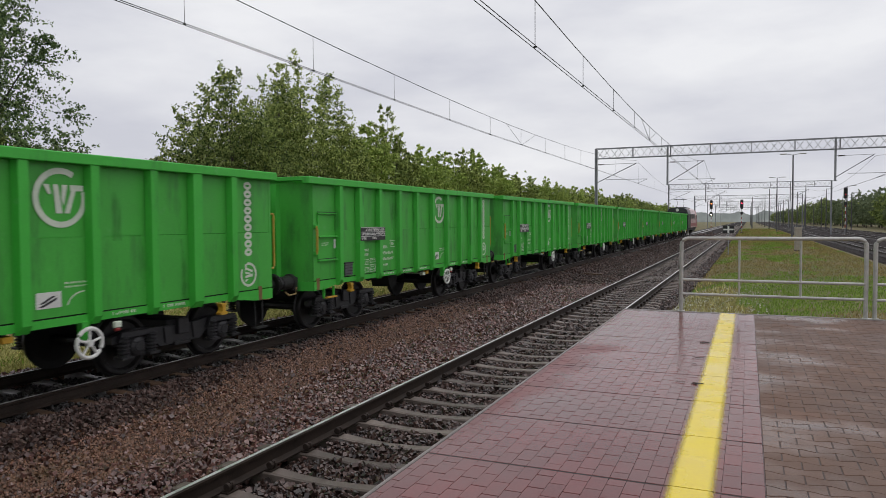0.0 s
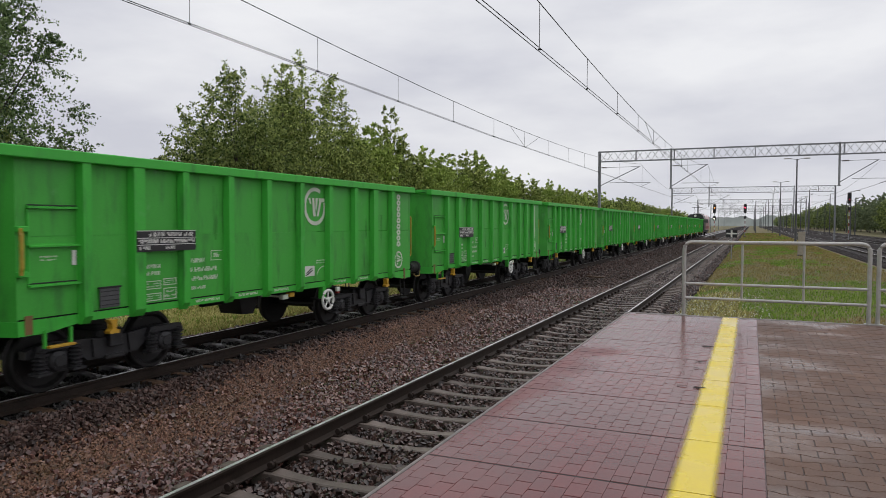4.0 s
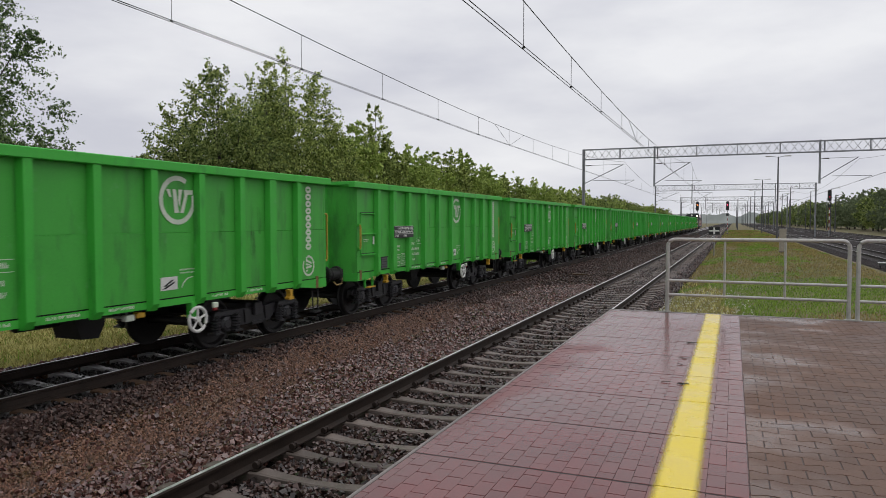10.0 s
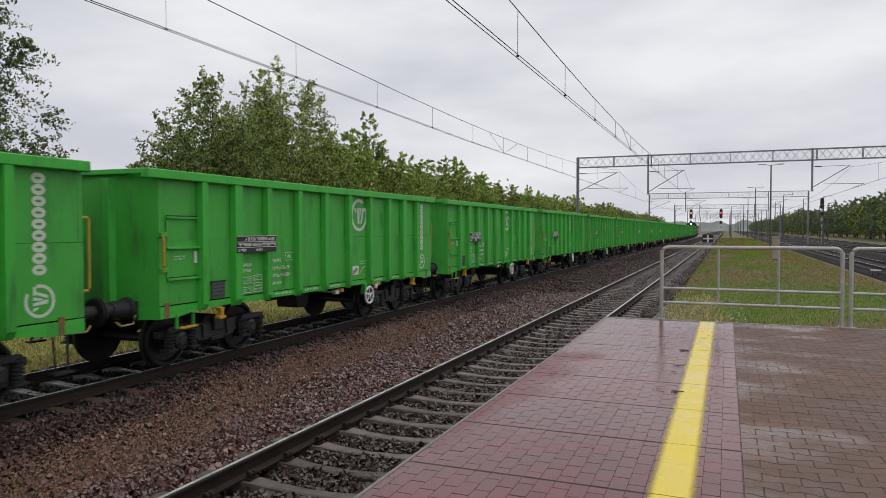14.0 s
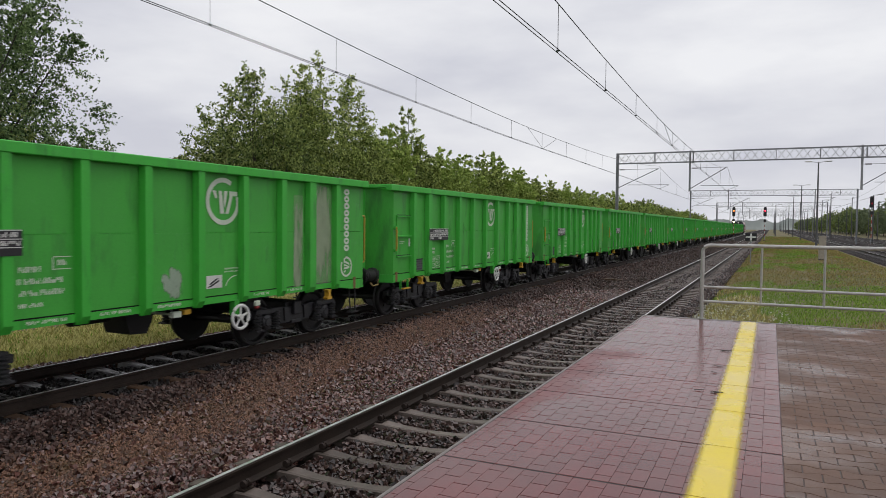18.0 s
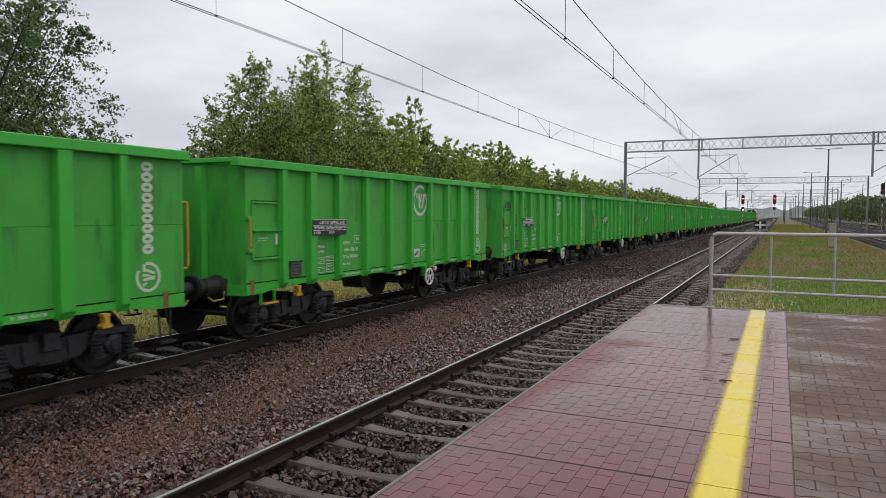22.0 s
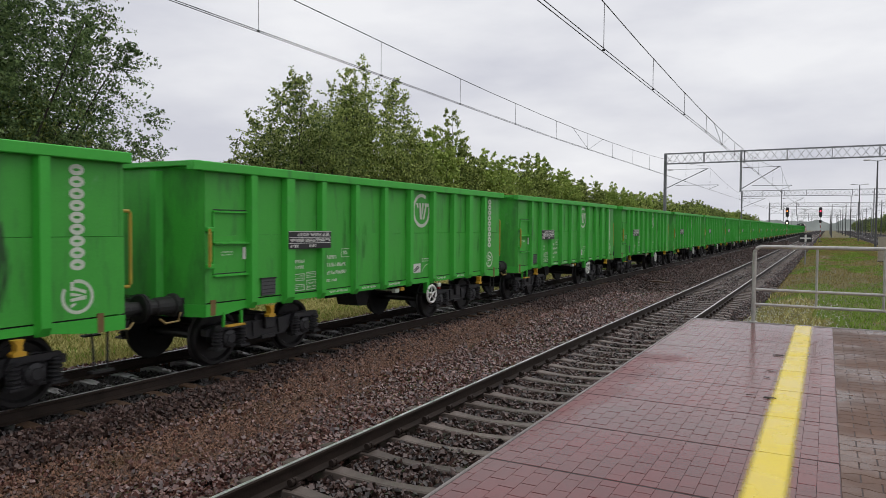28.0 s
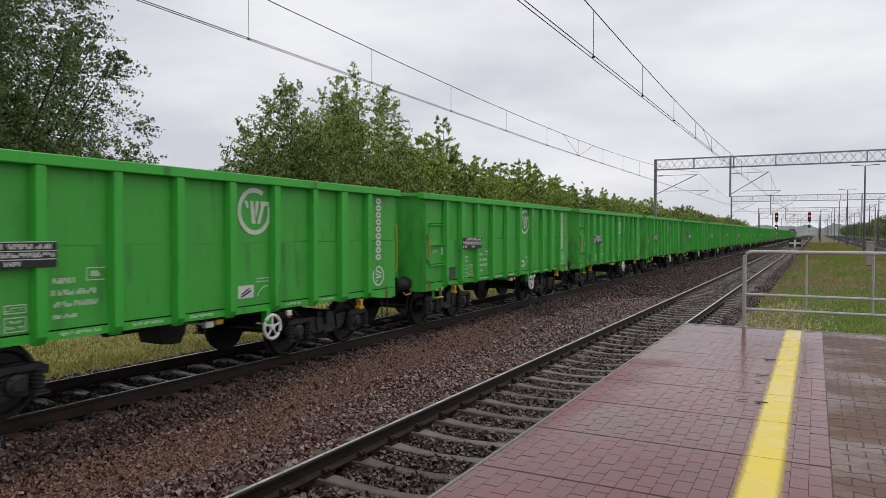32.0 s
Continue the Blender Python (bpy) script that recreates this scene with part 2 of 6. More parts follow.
GALV = material("galvanised_steel", (0.56, 0.55, 0.52), (0.39, 0.38, 0.36), rough=0.42, metal=0.3, scale=14, fine=90, bump=0.08)
LAMP_POLE = material("lamp_pole_steel", (0.14, 0.14, 0.145), (0.07, 0.07, 0.075), rough=0.6, metal=0.2, scale=3, fine=30, bump=0.1)
MAST = material("mast_steel", (0.34, 0.345, 0.36), (0.23, 0.235, 0.25), rough=0.55, metal=0.3, scale=4, fine=50, bump=0.1)
WIRE = material("copper_wire", (0.035, 0.035, 0.036), rough=0.6, metal=0.4, bump=0)
INSULATOR = material("insulator", (0.09, 0.05, 0.04), rough=0.3)
BOXCREAM = material("cabinet_cream", (0.42, 0.37, 0.30), (0.29, 0.26, 0.21), rough=0.6, scale=5, fine=50)
GRASS_SOIL = material("meadow", (0.135, 0.140, 0.042), (0.080, 0.085, 0.026), rough=0.9, scale=0.35, fine=14, bump=1.0, dist=0.06,
                      stain=(0.190, 0.145, 0.080), stain_scale=0.22, stain_at=(0.42, 0.60))
GRASS = leaf_material("grass_blades", (0.10, 0.19, 0.022), (0.29, 0.44, 0.07))
DRY = leaf_material("dry_weeds", (0.27, 0.25, 0.07), (0.70, 0.64, 0.28))
STRAW = leaf_material("brown_meadow_grass", (0.185, 0.150, 0.052), (0.40, 0.325, 0.125))
FLOWER = leaf_material("daisies", (0.6, 0.6, 0.5), (0.75, 0.75, 0.62))
LEAF = leaf_material("leaves_dark", (0.050, 0.090, 0.028), (0.40, 0.47, 0.15))
LEAF_DEEP = leaf_material("leaves_deep", (0.045, 0.082, 0.034), (0.22, 0.31, 0.12))
LEAF_MID = leaf_material("leaves_mid", (0.075, 0.120, 0.030), (0.52, 0.60, 0.19))
LEAF_LIGHT = leaf_material("leaves_light", (0.17, 0.25, 0.050), (0.50, 0.60, 0.17))
# paler and greyer than the nearer leaves: haze is mixed into the colour
LEAF_FAR = leaf_material("leaves_far_hazed", (0.120, 0.155, 0.085), (0.24, 0.29, 0.155))
BARK = material("bark", (0.07, 0.06, 0.05), (0.03, 0.027, 0.024), rough=0.9, scale=6, fine=40, bump=0.6)


def smear(name, color, amount, at=(0.42, 0.62), stretch=(3, 5, 0.9), rim=0.28):
    """A thin film of dirt or worn paint with ragged, streaky edges."""
    m = material(name, color, rough=0.6, scale=4, fine=50, bump=0)
    n, l = m.node_tree.nodes, m.node_tree.links
    co = n.new("ShaderNodeTexCoord")
    mp = n.new("ShaderNodeMapping")
    mp.inputs["Scale"].default_value = stretch
    l.new(co.outputs["Object"], mp.inputs["Vector"])
    ns = n.new("ShaderNodeTexNoise")
    ns.inputs["Scale"].default_value, ns.inputs["Detail"].default_value = 1.3, 6
    l.new(mp.outputs[0], ns.inputs["Vector"])
    # fades towards the rim of the patch
    gr = n.new("ShaderNodeTexCoord")
    sb = n.new("ShaderNodeVectorMath")
    sb.operation = "DISTANCE"
    sb.inputs[1].default_value = (0.5, 0.5, 0.5)
    l.new(gr.outputs["Generated"], sb.inputs[0])
    ed = n.new("ShaderNodeMapRange")
    ed.inputs[1].default_value, ed.inputs[2].default_value, ed.inputs[3].default_value, ed.inputs[4].default_value = 0.32, 0.74, 0.5 * rim, -rim
    l.new(sb.outputs[1], ed.inputs[0])
    ad = n.new("ShaderNodeMath")
    ad.operation = "ADD"
    l.new(ns.outputs[0], ad.inputs[0])
    l.new(ed.outputs[0], ad.inputs[1])
    mr = n.new("ShaderNodeMapRange")
    mr.inputs[1].default_value, mr.inputs[2].default_value, mr.inputs[4].default_value = at[0], at[1], amount
    l.new(ad.outputs[0], mr.inputs[0])
    l.new(mr.outputs[0], n["Principled BSDF"].inputs["Alpha"])
    return m


WORN = smear("worn_pale_paint", (0.48, 0.52, 0.37), 0.66, (0.20, 0.62))
SCUFF = smear("pale_scuff", (0.45, 0.55, 0.42), 0.8, (0.42, 0.56), (6, 7, 4))
GRIMY = smear("dark_grime", (0.045, 0.062, 0.045), 0.62, (0.40, 0.64), (3, 8, 1.6), 0.2)
FADED_YELLOW = material("faded_yellow_paint", (0.45, 0.33, 0.12), (0.26, 0.17, 0.07), rough=0.6, scale=14)
FAINT = smear("faint_grime", (0.025, 0.07, 0.025), 0.30, (0.42, 0.68), (3, 9, 1.8), 0.18)

# ---- mesh tools ----
def box(bm, x0, x1, y0, y1, z0, z1, bevel=0.0):
    vs = [bm.verts.new((x, y, z)) for x in (x0, x1) for y in (y0, y1) for z in (z0, z1)]
    fs = [bm.faces.new([vs[i] for i in f]) for f in ((0, 1, 3, 2), (4, 6, 7, 5), (0, 4, 5, 1), (2, 3, 7, 6), (0, 2, 6, 4), (1, 5, 7, 3))]
    if bevel:
        bmesh.ops.bevel(bm, geom=list({e for f in fs for e in f.edges}), offset=bevel, segments=1, affect="EDGES")
    return bm


def rod(bm, a, b, r, sides=8, r2=None, cap=True):
    a, b = Vector(a), Vector(b)
    d = b - a
    q = d.to_track_quat("Z", "Y").to_matrix()
    r2 = r if r2 is None else r2
    rings = []
    for p, rad in ((a, r), (b, r2)):
        rings.append([bm.verts.new(p + q @ Vector((rad * math.cos(i * math.tau / sides), rad * math.sin(i * math.tau / sides), 0))) for i in range(sides)])
    for i in range(sides):
        j = (i + 1) % sides
        bm.faces.new((rings[0][i], rings[0][j], rings[1][j], rings[1][i]))
    if cap:
        bm.faces.new(rings[0][::-1])
        bm.faces.new(rings[1])
    return bm


def pipe(bm, pts, r, sides=8):
    """A bent tube through the points."""
    pts = [Vector(p) for p in pts]
    rings = []
    for i, p in enumerate(pts):
        d = (pts[min(i + 1, len(pts) - 1)] - pts[max(i - 1, 0)]).normalized()
        up = Vector((0, 0, 1)) if abs(d.z) < 0.9 else Vector((0, 1, 0))
        s = d.cross(up).normalized()
        u = s.cross(d)
        rings.append([bm.verts.new(p + (s * math.cos(k * math.tau / sides) + u * math.sin(k * math.tau / sides)) * r) for k in range(sides)])
    for ra, rb in zip(rings, rings[1:]):
        for i in range(sides):
            j = (i + 1) % sides
            bm.faces.new((ra[i], ra[j], rb[j], rb[i]))
    bm.faces.new(rings[0][::-1])
    bm.faces.new(rings[-1])
    return bm


def turned(bm, profile, axis="x", sides=20, at=(0, 0, 0)):
    """A body of revolution; profile is (along, radius)."""
    at = Vector(at)
    rings = []
    for a, r in profile:
        ring = []
        for i in range(sides):
            c, s = r * math.cos(i * math.tau / sides), r * math.sin(i * math.tau / sides)
            ring.append(bm.verts.new(at + Vector({"x": (a, c, s), "y": (s, a, c), "z": (c, s, a)}[axis])))
        rings.append(ring)
    for ra, rb in zip(rings, rings[1:]):
        for i in range(sides):
            j = (i + 1) % sides
            bm.faces.new((ra[i], ra[j], rb[j], rb[i]))
    bm.faces.new(rings[0][::-1])
    bm.faces.new(rings[-1])
    return bm


def prism(bm, outline, axis, lo, hi):
    """An outline (two coordinates) pushed along an axis from lo to hi."""
    put = {"x": lambda a, b, h: (h, a, b), "y": lambda a, b, h: (a, h, b), "z": lambda a, b, h: (a, b, h)}[axis]
    r0 = [bm.verts.new(put(a, b, lo)) for a, b in outline]
    r1 = [bm.verts.new(put(a, b, hi)) for a, b in outline]
    k = len(outline)
    for i in range(k):
        j = (i + 1) % k
        bm.faces.new((r0[i], r0[j], r1[j], r1[i]))
    bm.faces.new(r0[::-1])
    bm.faces.new(r1)
    return bm


def mesh_of(name, bm, mat):
    me = bpy.data.meshes.new(name)
    bmesh.ops.recalc_face_normals(bm, faces=bm.faces)
    bm.to_mesh(me)
    bm.free()
    for m in mat if isinstance(mat, (list, tuple)) else (mat,):
        me.materials.append(m)
    return me


def part(name, bm, mat, parent=None, label=""):
    ob = new(name, mesh_of(name, bm, mat))
    if parent:
        ob.parent = parent
    if label:
        ob["label"] = label
    return ob


def raw_mesh(name, verts, faces, mat, smooth=False):
    """A mesh from numpy arrays; faces all have the same number of corners."""
    me = bpy.data.meshes.new(name)
    nv, (nf, k) = len(verts), faces.shape
    me.vertices.add(nv)
    me.vertices.foreach_set("co", np.ascontiguousarray(verts, dtype=np.float32).ravel())
    me.loops.add(nf * k)
    me.loops.foreach_set("vertex_index", np.ascontiguousarray(faces, dtype=np.int32).ravel())
    me.polygons.add(nf)
    me.polygons.foreach_set("loop_start", np.arange(0, nf * k, k, dtype=np.int32))
    me.update(calc_edges=True)
    me.materials.append(mat)
    me.polygons.foreach_set("use_smooth", np.full(nf, smooth, dtype=bool))
    return me


def empty(name, at=(0, 0, 0)):
    ob = new(name)
    ob.location = at
    return ob


B = bmesh.new

# ---- ground, ballast, tracks ----
TRACK_X = -5.74            # centre of the train's track
PLAT_X, PLAT_Z, PLAT_END = 1.755, 0.81, 6.42
GAUGE = 0.7535
TRAIN_SLEEPERS = 0.06      # where the sleepers of the train's track begin


def meadow_z(x, y):
    """Height of the meadow past the platform's end: it falls from the platform to the level of the yard."""
    k = min(1.0, max(0.0, (y - PLAT_END) / 20.0))
    return 0.66 * (1 - k) ** 1.5 - 0.22 + 0.03 * noise.noise((x * 0.4, y * 0.2, 0))


def ground_z(x, y):
    if x < -7.4:
        return -0.27 - 0.28 * min(1, (-7.4 - x) / 4) + 0.05 * noise.noise((x * 0.3, y * 0.3, 3))
    if x < 1.6:
        return -0.62
    if y < PLAT_END:
        return -0.5
    edge = min(1.0, max(0.0, (x - 1.5) / 1.2))
    far = min(1.0, max(0.0, (10.4 - x) / 1.6))
    return -0.42 + (meadow_z(x, y) + 0.42) * edge * (0.25 + 0.75 * far)


def build_ground():
    xs = [-1500, -700, -300, -120, -60, -35, -25, -20, -17, -14.5, -13, -12, -11, -10, -9.3, -8.6, -8.0, -7.42, -7.3, 1.45, 1.55, 1.8, 2.1, 2.4, 2.75]
    xs += [3.2 + 0.6 * i for i in range(13)] + [11.2, 12, 14, 17, 20, 24, 30, 40, 70, 150, 400, 1500]
    ys = [-600, -200, -80, -40, -15, 0, 3, PLAT_END - 0.02, PLAT_END + 0.02] + [7 + 0.8 * i for i in range(30)]
    ys += [32, 35, 39, 44, 50, 58, 68, 80, 100, 130, 180, 260, 400, 700, 1200, 2500]
    v = np.array([(x, y, ground_z(x, y)) for x in xs for y in ys])
    n = len(ys)
    f = np.array([(i * n + j, (i + 1) * n + j, (i + 1) * n + j + 1, i * n + j + 1) for i in range(len(xs) - 1) for j in range(n - 1)])
    tagged(new("ground", raw_mesh("ground", v, f, GRASS_SOIL, True)), "green meadow with dry brown patches beside the railway", "ground", kind="structure")


def ballast_bed(name, outline, y0, y1, label):
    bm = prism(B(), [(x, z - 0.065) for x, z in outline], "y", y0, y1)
    return tagged(part(name, bm, BALLAST), label, "ballast", kind="structure")


BED = [(-8.4, -0.75), (-7.9, -0.45), (-7.4, -0.235), (-7.0, -0.235), (-4.99, -0.255), (-4.90, -0.245), (-4.6, -0.238), (-4.35, -0.205), (-4.1, -0.20), (-3.2, -0.33), (-2.3, -0.31), (-1.55, -0.225), (-1.1, -0.235), (1.1, -0.235), (1.35, -0.235), (1.74, -0.30), (2.3, -0.75)]


def rail_mesh(y0, y1):
    bm = B()
    o = [(-0.072, -0.172), (0.072, -0.172), (0.072, -0.160), (0.015, -0.135), (0.010, -0.05), (0.034, -0.038), (0.036, -0.012), (0.028, -0.003),
         (-0.028, -0.003), (-0.036, -0.012), (-0.034, -0.038), (-0.010, -0.05), (-0.015, -0.135), (-0.072, -0.160)]
    prism(bm, o, "y", y0, y1)
    me = mesh_of("rail", bm, [RAIL_SIDE, RAIL_TOP])
    return me


def rail_top_mesh(y0, y1):
    return mesh_of("running_surface", box(B(), -0.019, 0.019, y0, y1, -0.004, 0.0), RAIL_TOP)


def sleeper_mesh(mat, crust=None):
    """Concrete sleeper: thick at the rail seats, waisted and lower in the middle, sloped at the ends, which may be crusted."""
    bm = B()
    prof = [(-1.3, -0.215, 0.08), (-1.22, -0.185, 0.09), (-0.95, -0.172, 0.09), (-0.80, -0.172, 0.089), (-0.55, -0.172, 0.088), (-0.32, -0.192, 0.076), (0, -0.202, 0.07)]
    prof = prof + [(-x, z, w) for x, z, w in prof[-2::-1]]
    rows = []
    for x, z, w in prof:
        rows.append([bm.verts.new(p) for p in ((x, -w - 0.02, -0.42), (x, -w, z - 0.012), (x, -w + 0.018, z), (x, w - 0.018, z), (x, w, z - 0.012), (x, w + 0.02, -0.42))])
    for a, b in zip(rows, rows[1:]):
        for i in range(5):
            f = bm.faces.new((a[i], a[i + 1], b[i + 1], b[i]))
            if crust and abs(a[0].co.x + b[0].co.x) > 1.7:
                f.material_index = 1
    bm.faces.new(rows[0][::-1])
    bm.faces.new(rows[-1])
    return mesh_of("sleeper", bm, (mat, crust) if crust else mat)


def clip_mesh():
    """A coil-spring rail clip on its rib plate."""
    bm = B()
    box(bm, -0.05, 0.07, -0.07, 0.07, -0.172, -0.158)
    turned(bm, [(-0.05, 0.012), (-0.05, 0.034), (-0.022, 0.037), (-0.018, 0.024), (0.0, 0.024), (0.006, 0.037), (0.03, 0.037), (0.045, 0.02)], "y", 10, (0.035, 0, -0.118))
    rod(bm, (0.0, 0, -0.14), (0.045, 0, -0.085), 0.012, 6)
    return mesh_of("rail_clip", bm, RAIL_SIDE)


CLIP = clip_mesh()


def build_track(cx, cz, y0, y1, sleeper_mat, single, label, clips=0.0, first=0.0):
    root = empty("railway_track", (cx, 0, cz))
    tagged(root, label, "railway track", kind="structure")
    rail, top = rail_mesh(y0, y1), rail_top_mesh(y0, y1)
    for s in (-1, 1):
        r = new("rail", rail)
        r.parent, r.location = root, (s * GAUGE, 0, 0)
        t = new("running_surface", top)
        t.parent = r
        t["label"] = "worn shiny rail head"
    me = sleeper_mesh(sleeper_mat, RUSTY_CRUST if sleeper_mat is OLD_SLEEPER else None)
    k0 = math.ceil((max(y0, -12) - first) / 0.6)
    for k in range(k0, k0 + single):
        o = new("sleeper", me)
        o.parent, o.location = root, (random.uniform(-0.015, 0.015), first + 0.6 * k, random.uniform(-0.006, 0.0))
        o.rotation_euler = (0, 0, random.uniform(-0.006, 0.006))
    co = np.array([v.co for v in me.vertices])
    polys = [tuple(p.vertices) for p in me.polygons if len(p.vertices) == 4]
    ks = np.arange(k0 + single, int((min(y1, 300) - first) / 0.6))
    if len(ks):
        vs = (co[None] + np.stack([np.zeros(len(ks)), first + 0.6 * ks, np.zeros(len(ks))], 1)[:, None, :]).reshape(-1, 3)
        fs = (np.array(polys)[None] + (np.arange(len(ks)) * len(co))[:, None, None]).reshape(-1, 4)
        far = new("distant_sleepers", raw_mesh("distant_sleepers", vs, fs, sleeper_mat))
        far.parent = root
        tagged(far, kind="stuff")
    k = math.ceil((-8 - first) / 0.6)
    while clips and first + 0.6 * k < clips:
        for s in (-1, 1):
            for side in (-1, 1):
                c = new("rail_clip", CLIP)
                c.parent = root
                c.matrix_basis = pose(s * GAUGE + side * 0.085, first + 0.6 * k, 0, 0, 0, 0 if side > 0 else 180)
        k += 1
    return root


def drift(y):
    """Where the drift of fine gravel runs between the tracks."""
    return -2.80 - 0.11 * np.minimum(y, 8) + 0.18 * np.sin(y * 0.9)


def stones(x0, x1, y0, y1, per_m2, size, seed, drop=0.0):
    """Corners and faces of loose crushed stone: jittered blocks turned at random, left off the sleepers; far ones are simpler chips."""
    rng = np.random.default_rng(seed)
    n = int((x1 - x0) * (y1 - y0) * per_m2)
    x, y = rng.uniform(x0, x1, n), rng.uniform(y0, y1, n)
    for cx in (0.0, TRACK_X):
        d = np.abs(x - cx)
        on = (d < 1.30) & (x > -0.98) if cx == 0 else ((d > 0.40) & (d < 0.72)) | ((d > 0.83) & (d < 1.22))
        on &= np.abs((y - (0.0 if cx == 0 else TRAIN_SLEEPERS) + 0.3) % 0.6 - 0.3) < np.where(y > 9, 0.065, 0.085)
        on &= rng.random(len(x)) > 0.02
        keep = ~on & ~(np.abs(np.abs(x - cx) - GAUGE) < 0.085)
        x, y = x[keep], y[keep]
    keep = rng.random(len(x)) > 0.93 * np.exp(-((x - drift(y)) / 0.80) ** 4) * (x < -1.2) * np.clip((16 - y) / 6, 0, 1)
    x, y = x[keep], y[keep]
    n = len(x)
    z = np.interp(x, [a for a, _ in BED], [b for _, b in BED]) + rng.uniform(-0.055, 0.034, n) + drop
    # lift a little in heaps
    z += 0.02 * np.sin(x * 2.1 + y * 0.7) * np.sin(y * 1.3 - x)
    s = size * rng.uniform(0.55, 1.35, n)
    if y0 < 9:
        base = np.array([(a, b, c) for a in (-1, 1) for b in (-1, 1) for c in (-1, 1)], float)
        v = base[None] * 0.5 * np.repeat(rng.uniform(0.5, 1.25, (n, 1, 3)) * np.array([1, 1, 0.8]), 8, 1)
        v[:, :, :2] *= np.where(base[None, :, 2:] > 0, rng.uniform(0.35, 1.0, (n, 1, 2)), 1.0)
        f = np.array([(0, 1, 3), (0, 3, 2), (4, 6, 7), (4, 7, 5), (0, 4, 5), (0, 5, 1), (2, 3, 7), (2, 7, 6), (0, 2, 6), (0, 6, 4), (1, 5, 7), (1, 7, 3)])
    else:
        base = np.array([(1, 0, 0), (-1, 0, 0), (0, 1, 0), (0, -1, 0), (0, 0, 1), (0, 0, -1)], float)
        v = base[None] * rng.uniform(0.4, 0.8, (n, 6, 1)) * rng.uniform(0.6, 1.2, (n, 1, 3))
        f = np.array([(0, 2, 4), (2, 1, 4), (1, 3, 4), (3, 0, 4), (2, 0, 5), (1, 2, 5), (3, 1, 5), (0, 3, 5)])
    k = len(base)
    v = (v + rng.normal(size=(n, k, 3)) * 0.05) * s[:, None, None]
    turn = rng.uniform(0, math.pi, n)
    qv = np.stack([np.cos(turn), rng.normal(size=n) * 0.6, rng.normal(size=n) * 0.6, np.sin(turn)], 1)
    qv /= np.linalg.norm(qv, axis=1, keepdims=True)
    w, a, b, c = qv.T
    rot = np.stack([1 - 2 * (b * b + c * c), 2 * (a * b - c * w), 2 * (a * c + b * w), 2 * (a * b + c * w), 1 - 2 * (a * a + c * c), 2 * (b * c - a * w),
                    2 * (a * c - b * w), 2 * (b * c + a * w), 1 - 2 * (a * a + b * b)], 1).reshape(n, 3, 3)
    v = np.einsum("nij,nkj->nki", rot, v) + np.stack([x, y, z], 1)[:, None, :]
    return v.reshape(-1, 3), (f[None] + (np.arange(n) * k)[:, None, None]).reshape(-1, 3)


build_ground()
ballast_bed("ballast_bed", BED, -70, 900, "wet crushed-stone ballast bed under both main tracks, near black for shaded gaps")
ballast_bed("ballast_bed", [(10.3, -0.62), (10.8, -0.24), (14.7, -0.215), (16.0, -0.27), (17.0, -0.215), (25.4, -0.215), (26.4, -0.6)], -30, 900, "dark ballast under the yard tracks")
build_track(0.0, 0.0, -60, 900, CONCRETE, 150, "main track beside the platform on concrete sleepers", clips=20)
build_track(TRACK_X, -0.03, -60, 900, OLD_SLEEPER, 90, "main track on oily sleepers under the goods train", first=TRAIN_SLEEPERS)
for cx in (12.87, 18.6, 23.6):
    build_track(cx, -0.05, -20, 900, YARD_SLEEPER, 0, "yard track beyond the meadow")
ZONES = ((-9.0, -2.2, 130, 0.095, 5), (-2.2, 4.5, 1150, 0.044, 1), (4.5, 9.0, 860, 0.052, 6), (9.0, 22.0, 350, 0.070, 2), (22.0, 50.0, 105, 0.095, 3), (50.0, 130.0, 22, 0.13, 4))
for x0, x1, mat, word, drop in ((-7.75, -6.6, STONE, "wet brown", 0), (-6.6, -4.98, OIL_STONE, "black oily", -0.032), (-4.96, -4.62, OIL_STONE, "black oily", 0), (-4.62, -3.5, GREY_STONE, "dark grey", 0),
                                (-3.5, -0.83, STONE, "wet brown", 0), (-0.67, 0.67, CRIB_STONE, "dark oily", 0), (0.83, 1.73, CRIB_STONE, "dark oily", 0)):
    # far brown stones take the darker grey: their shade is set by colour
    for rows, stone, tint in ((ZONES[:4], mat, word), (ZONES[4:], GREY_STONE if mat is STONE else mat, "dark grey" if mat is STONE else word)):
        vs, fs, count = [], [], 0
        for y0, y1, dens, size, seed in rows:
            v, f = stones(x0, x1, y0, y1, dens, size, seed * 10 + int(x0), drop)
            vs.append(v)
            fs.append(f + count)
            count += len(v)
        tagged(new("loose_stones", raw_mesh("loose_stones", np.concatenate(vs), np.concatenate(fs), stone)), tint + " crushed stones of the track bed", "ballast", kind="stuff")


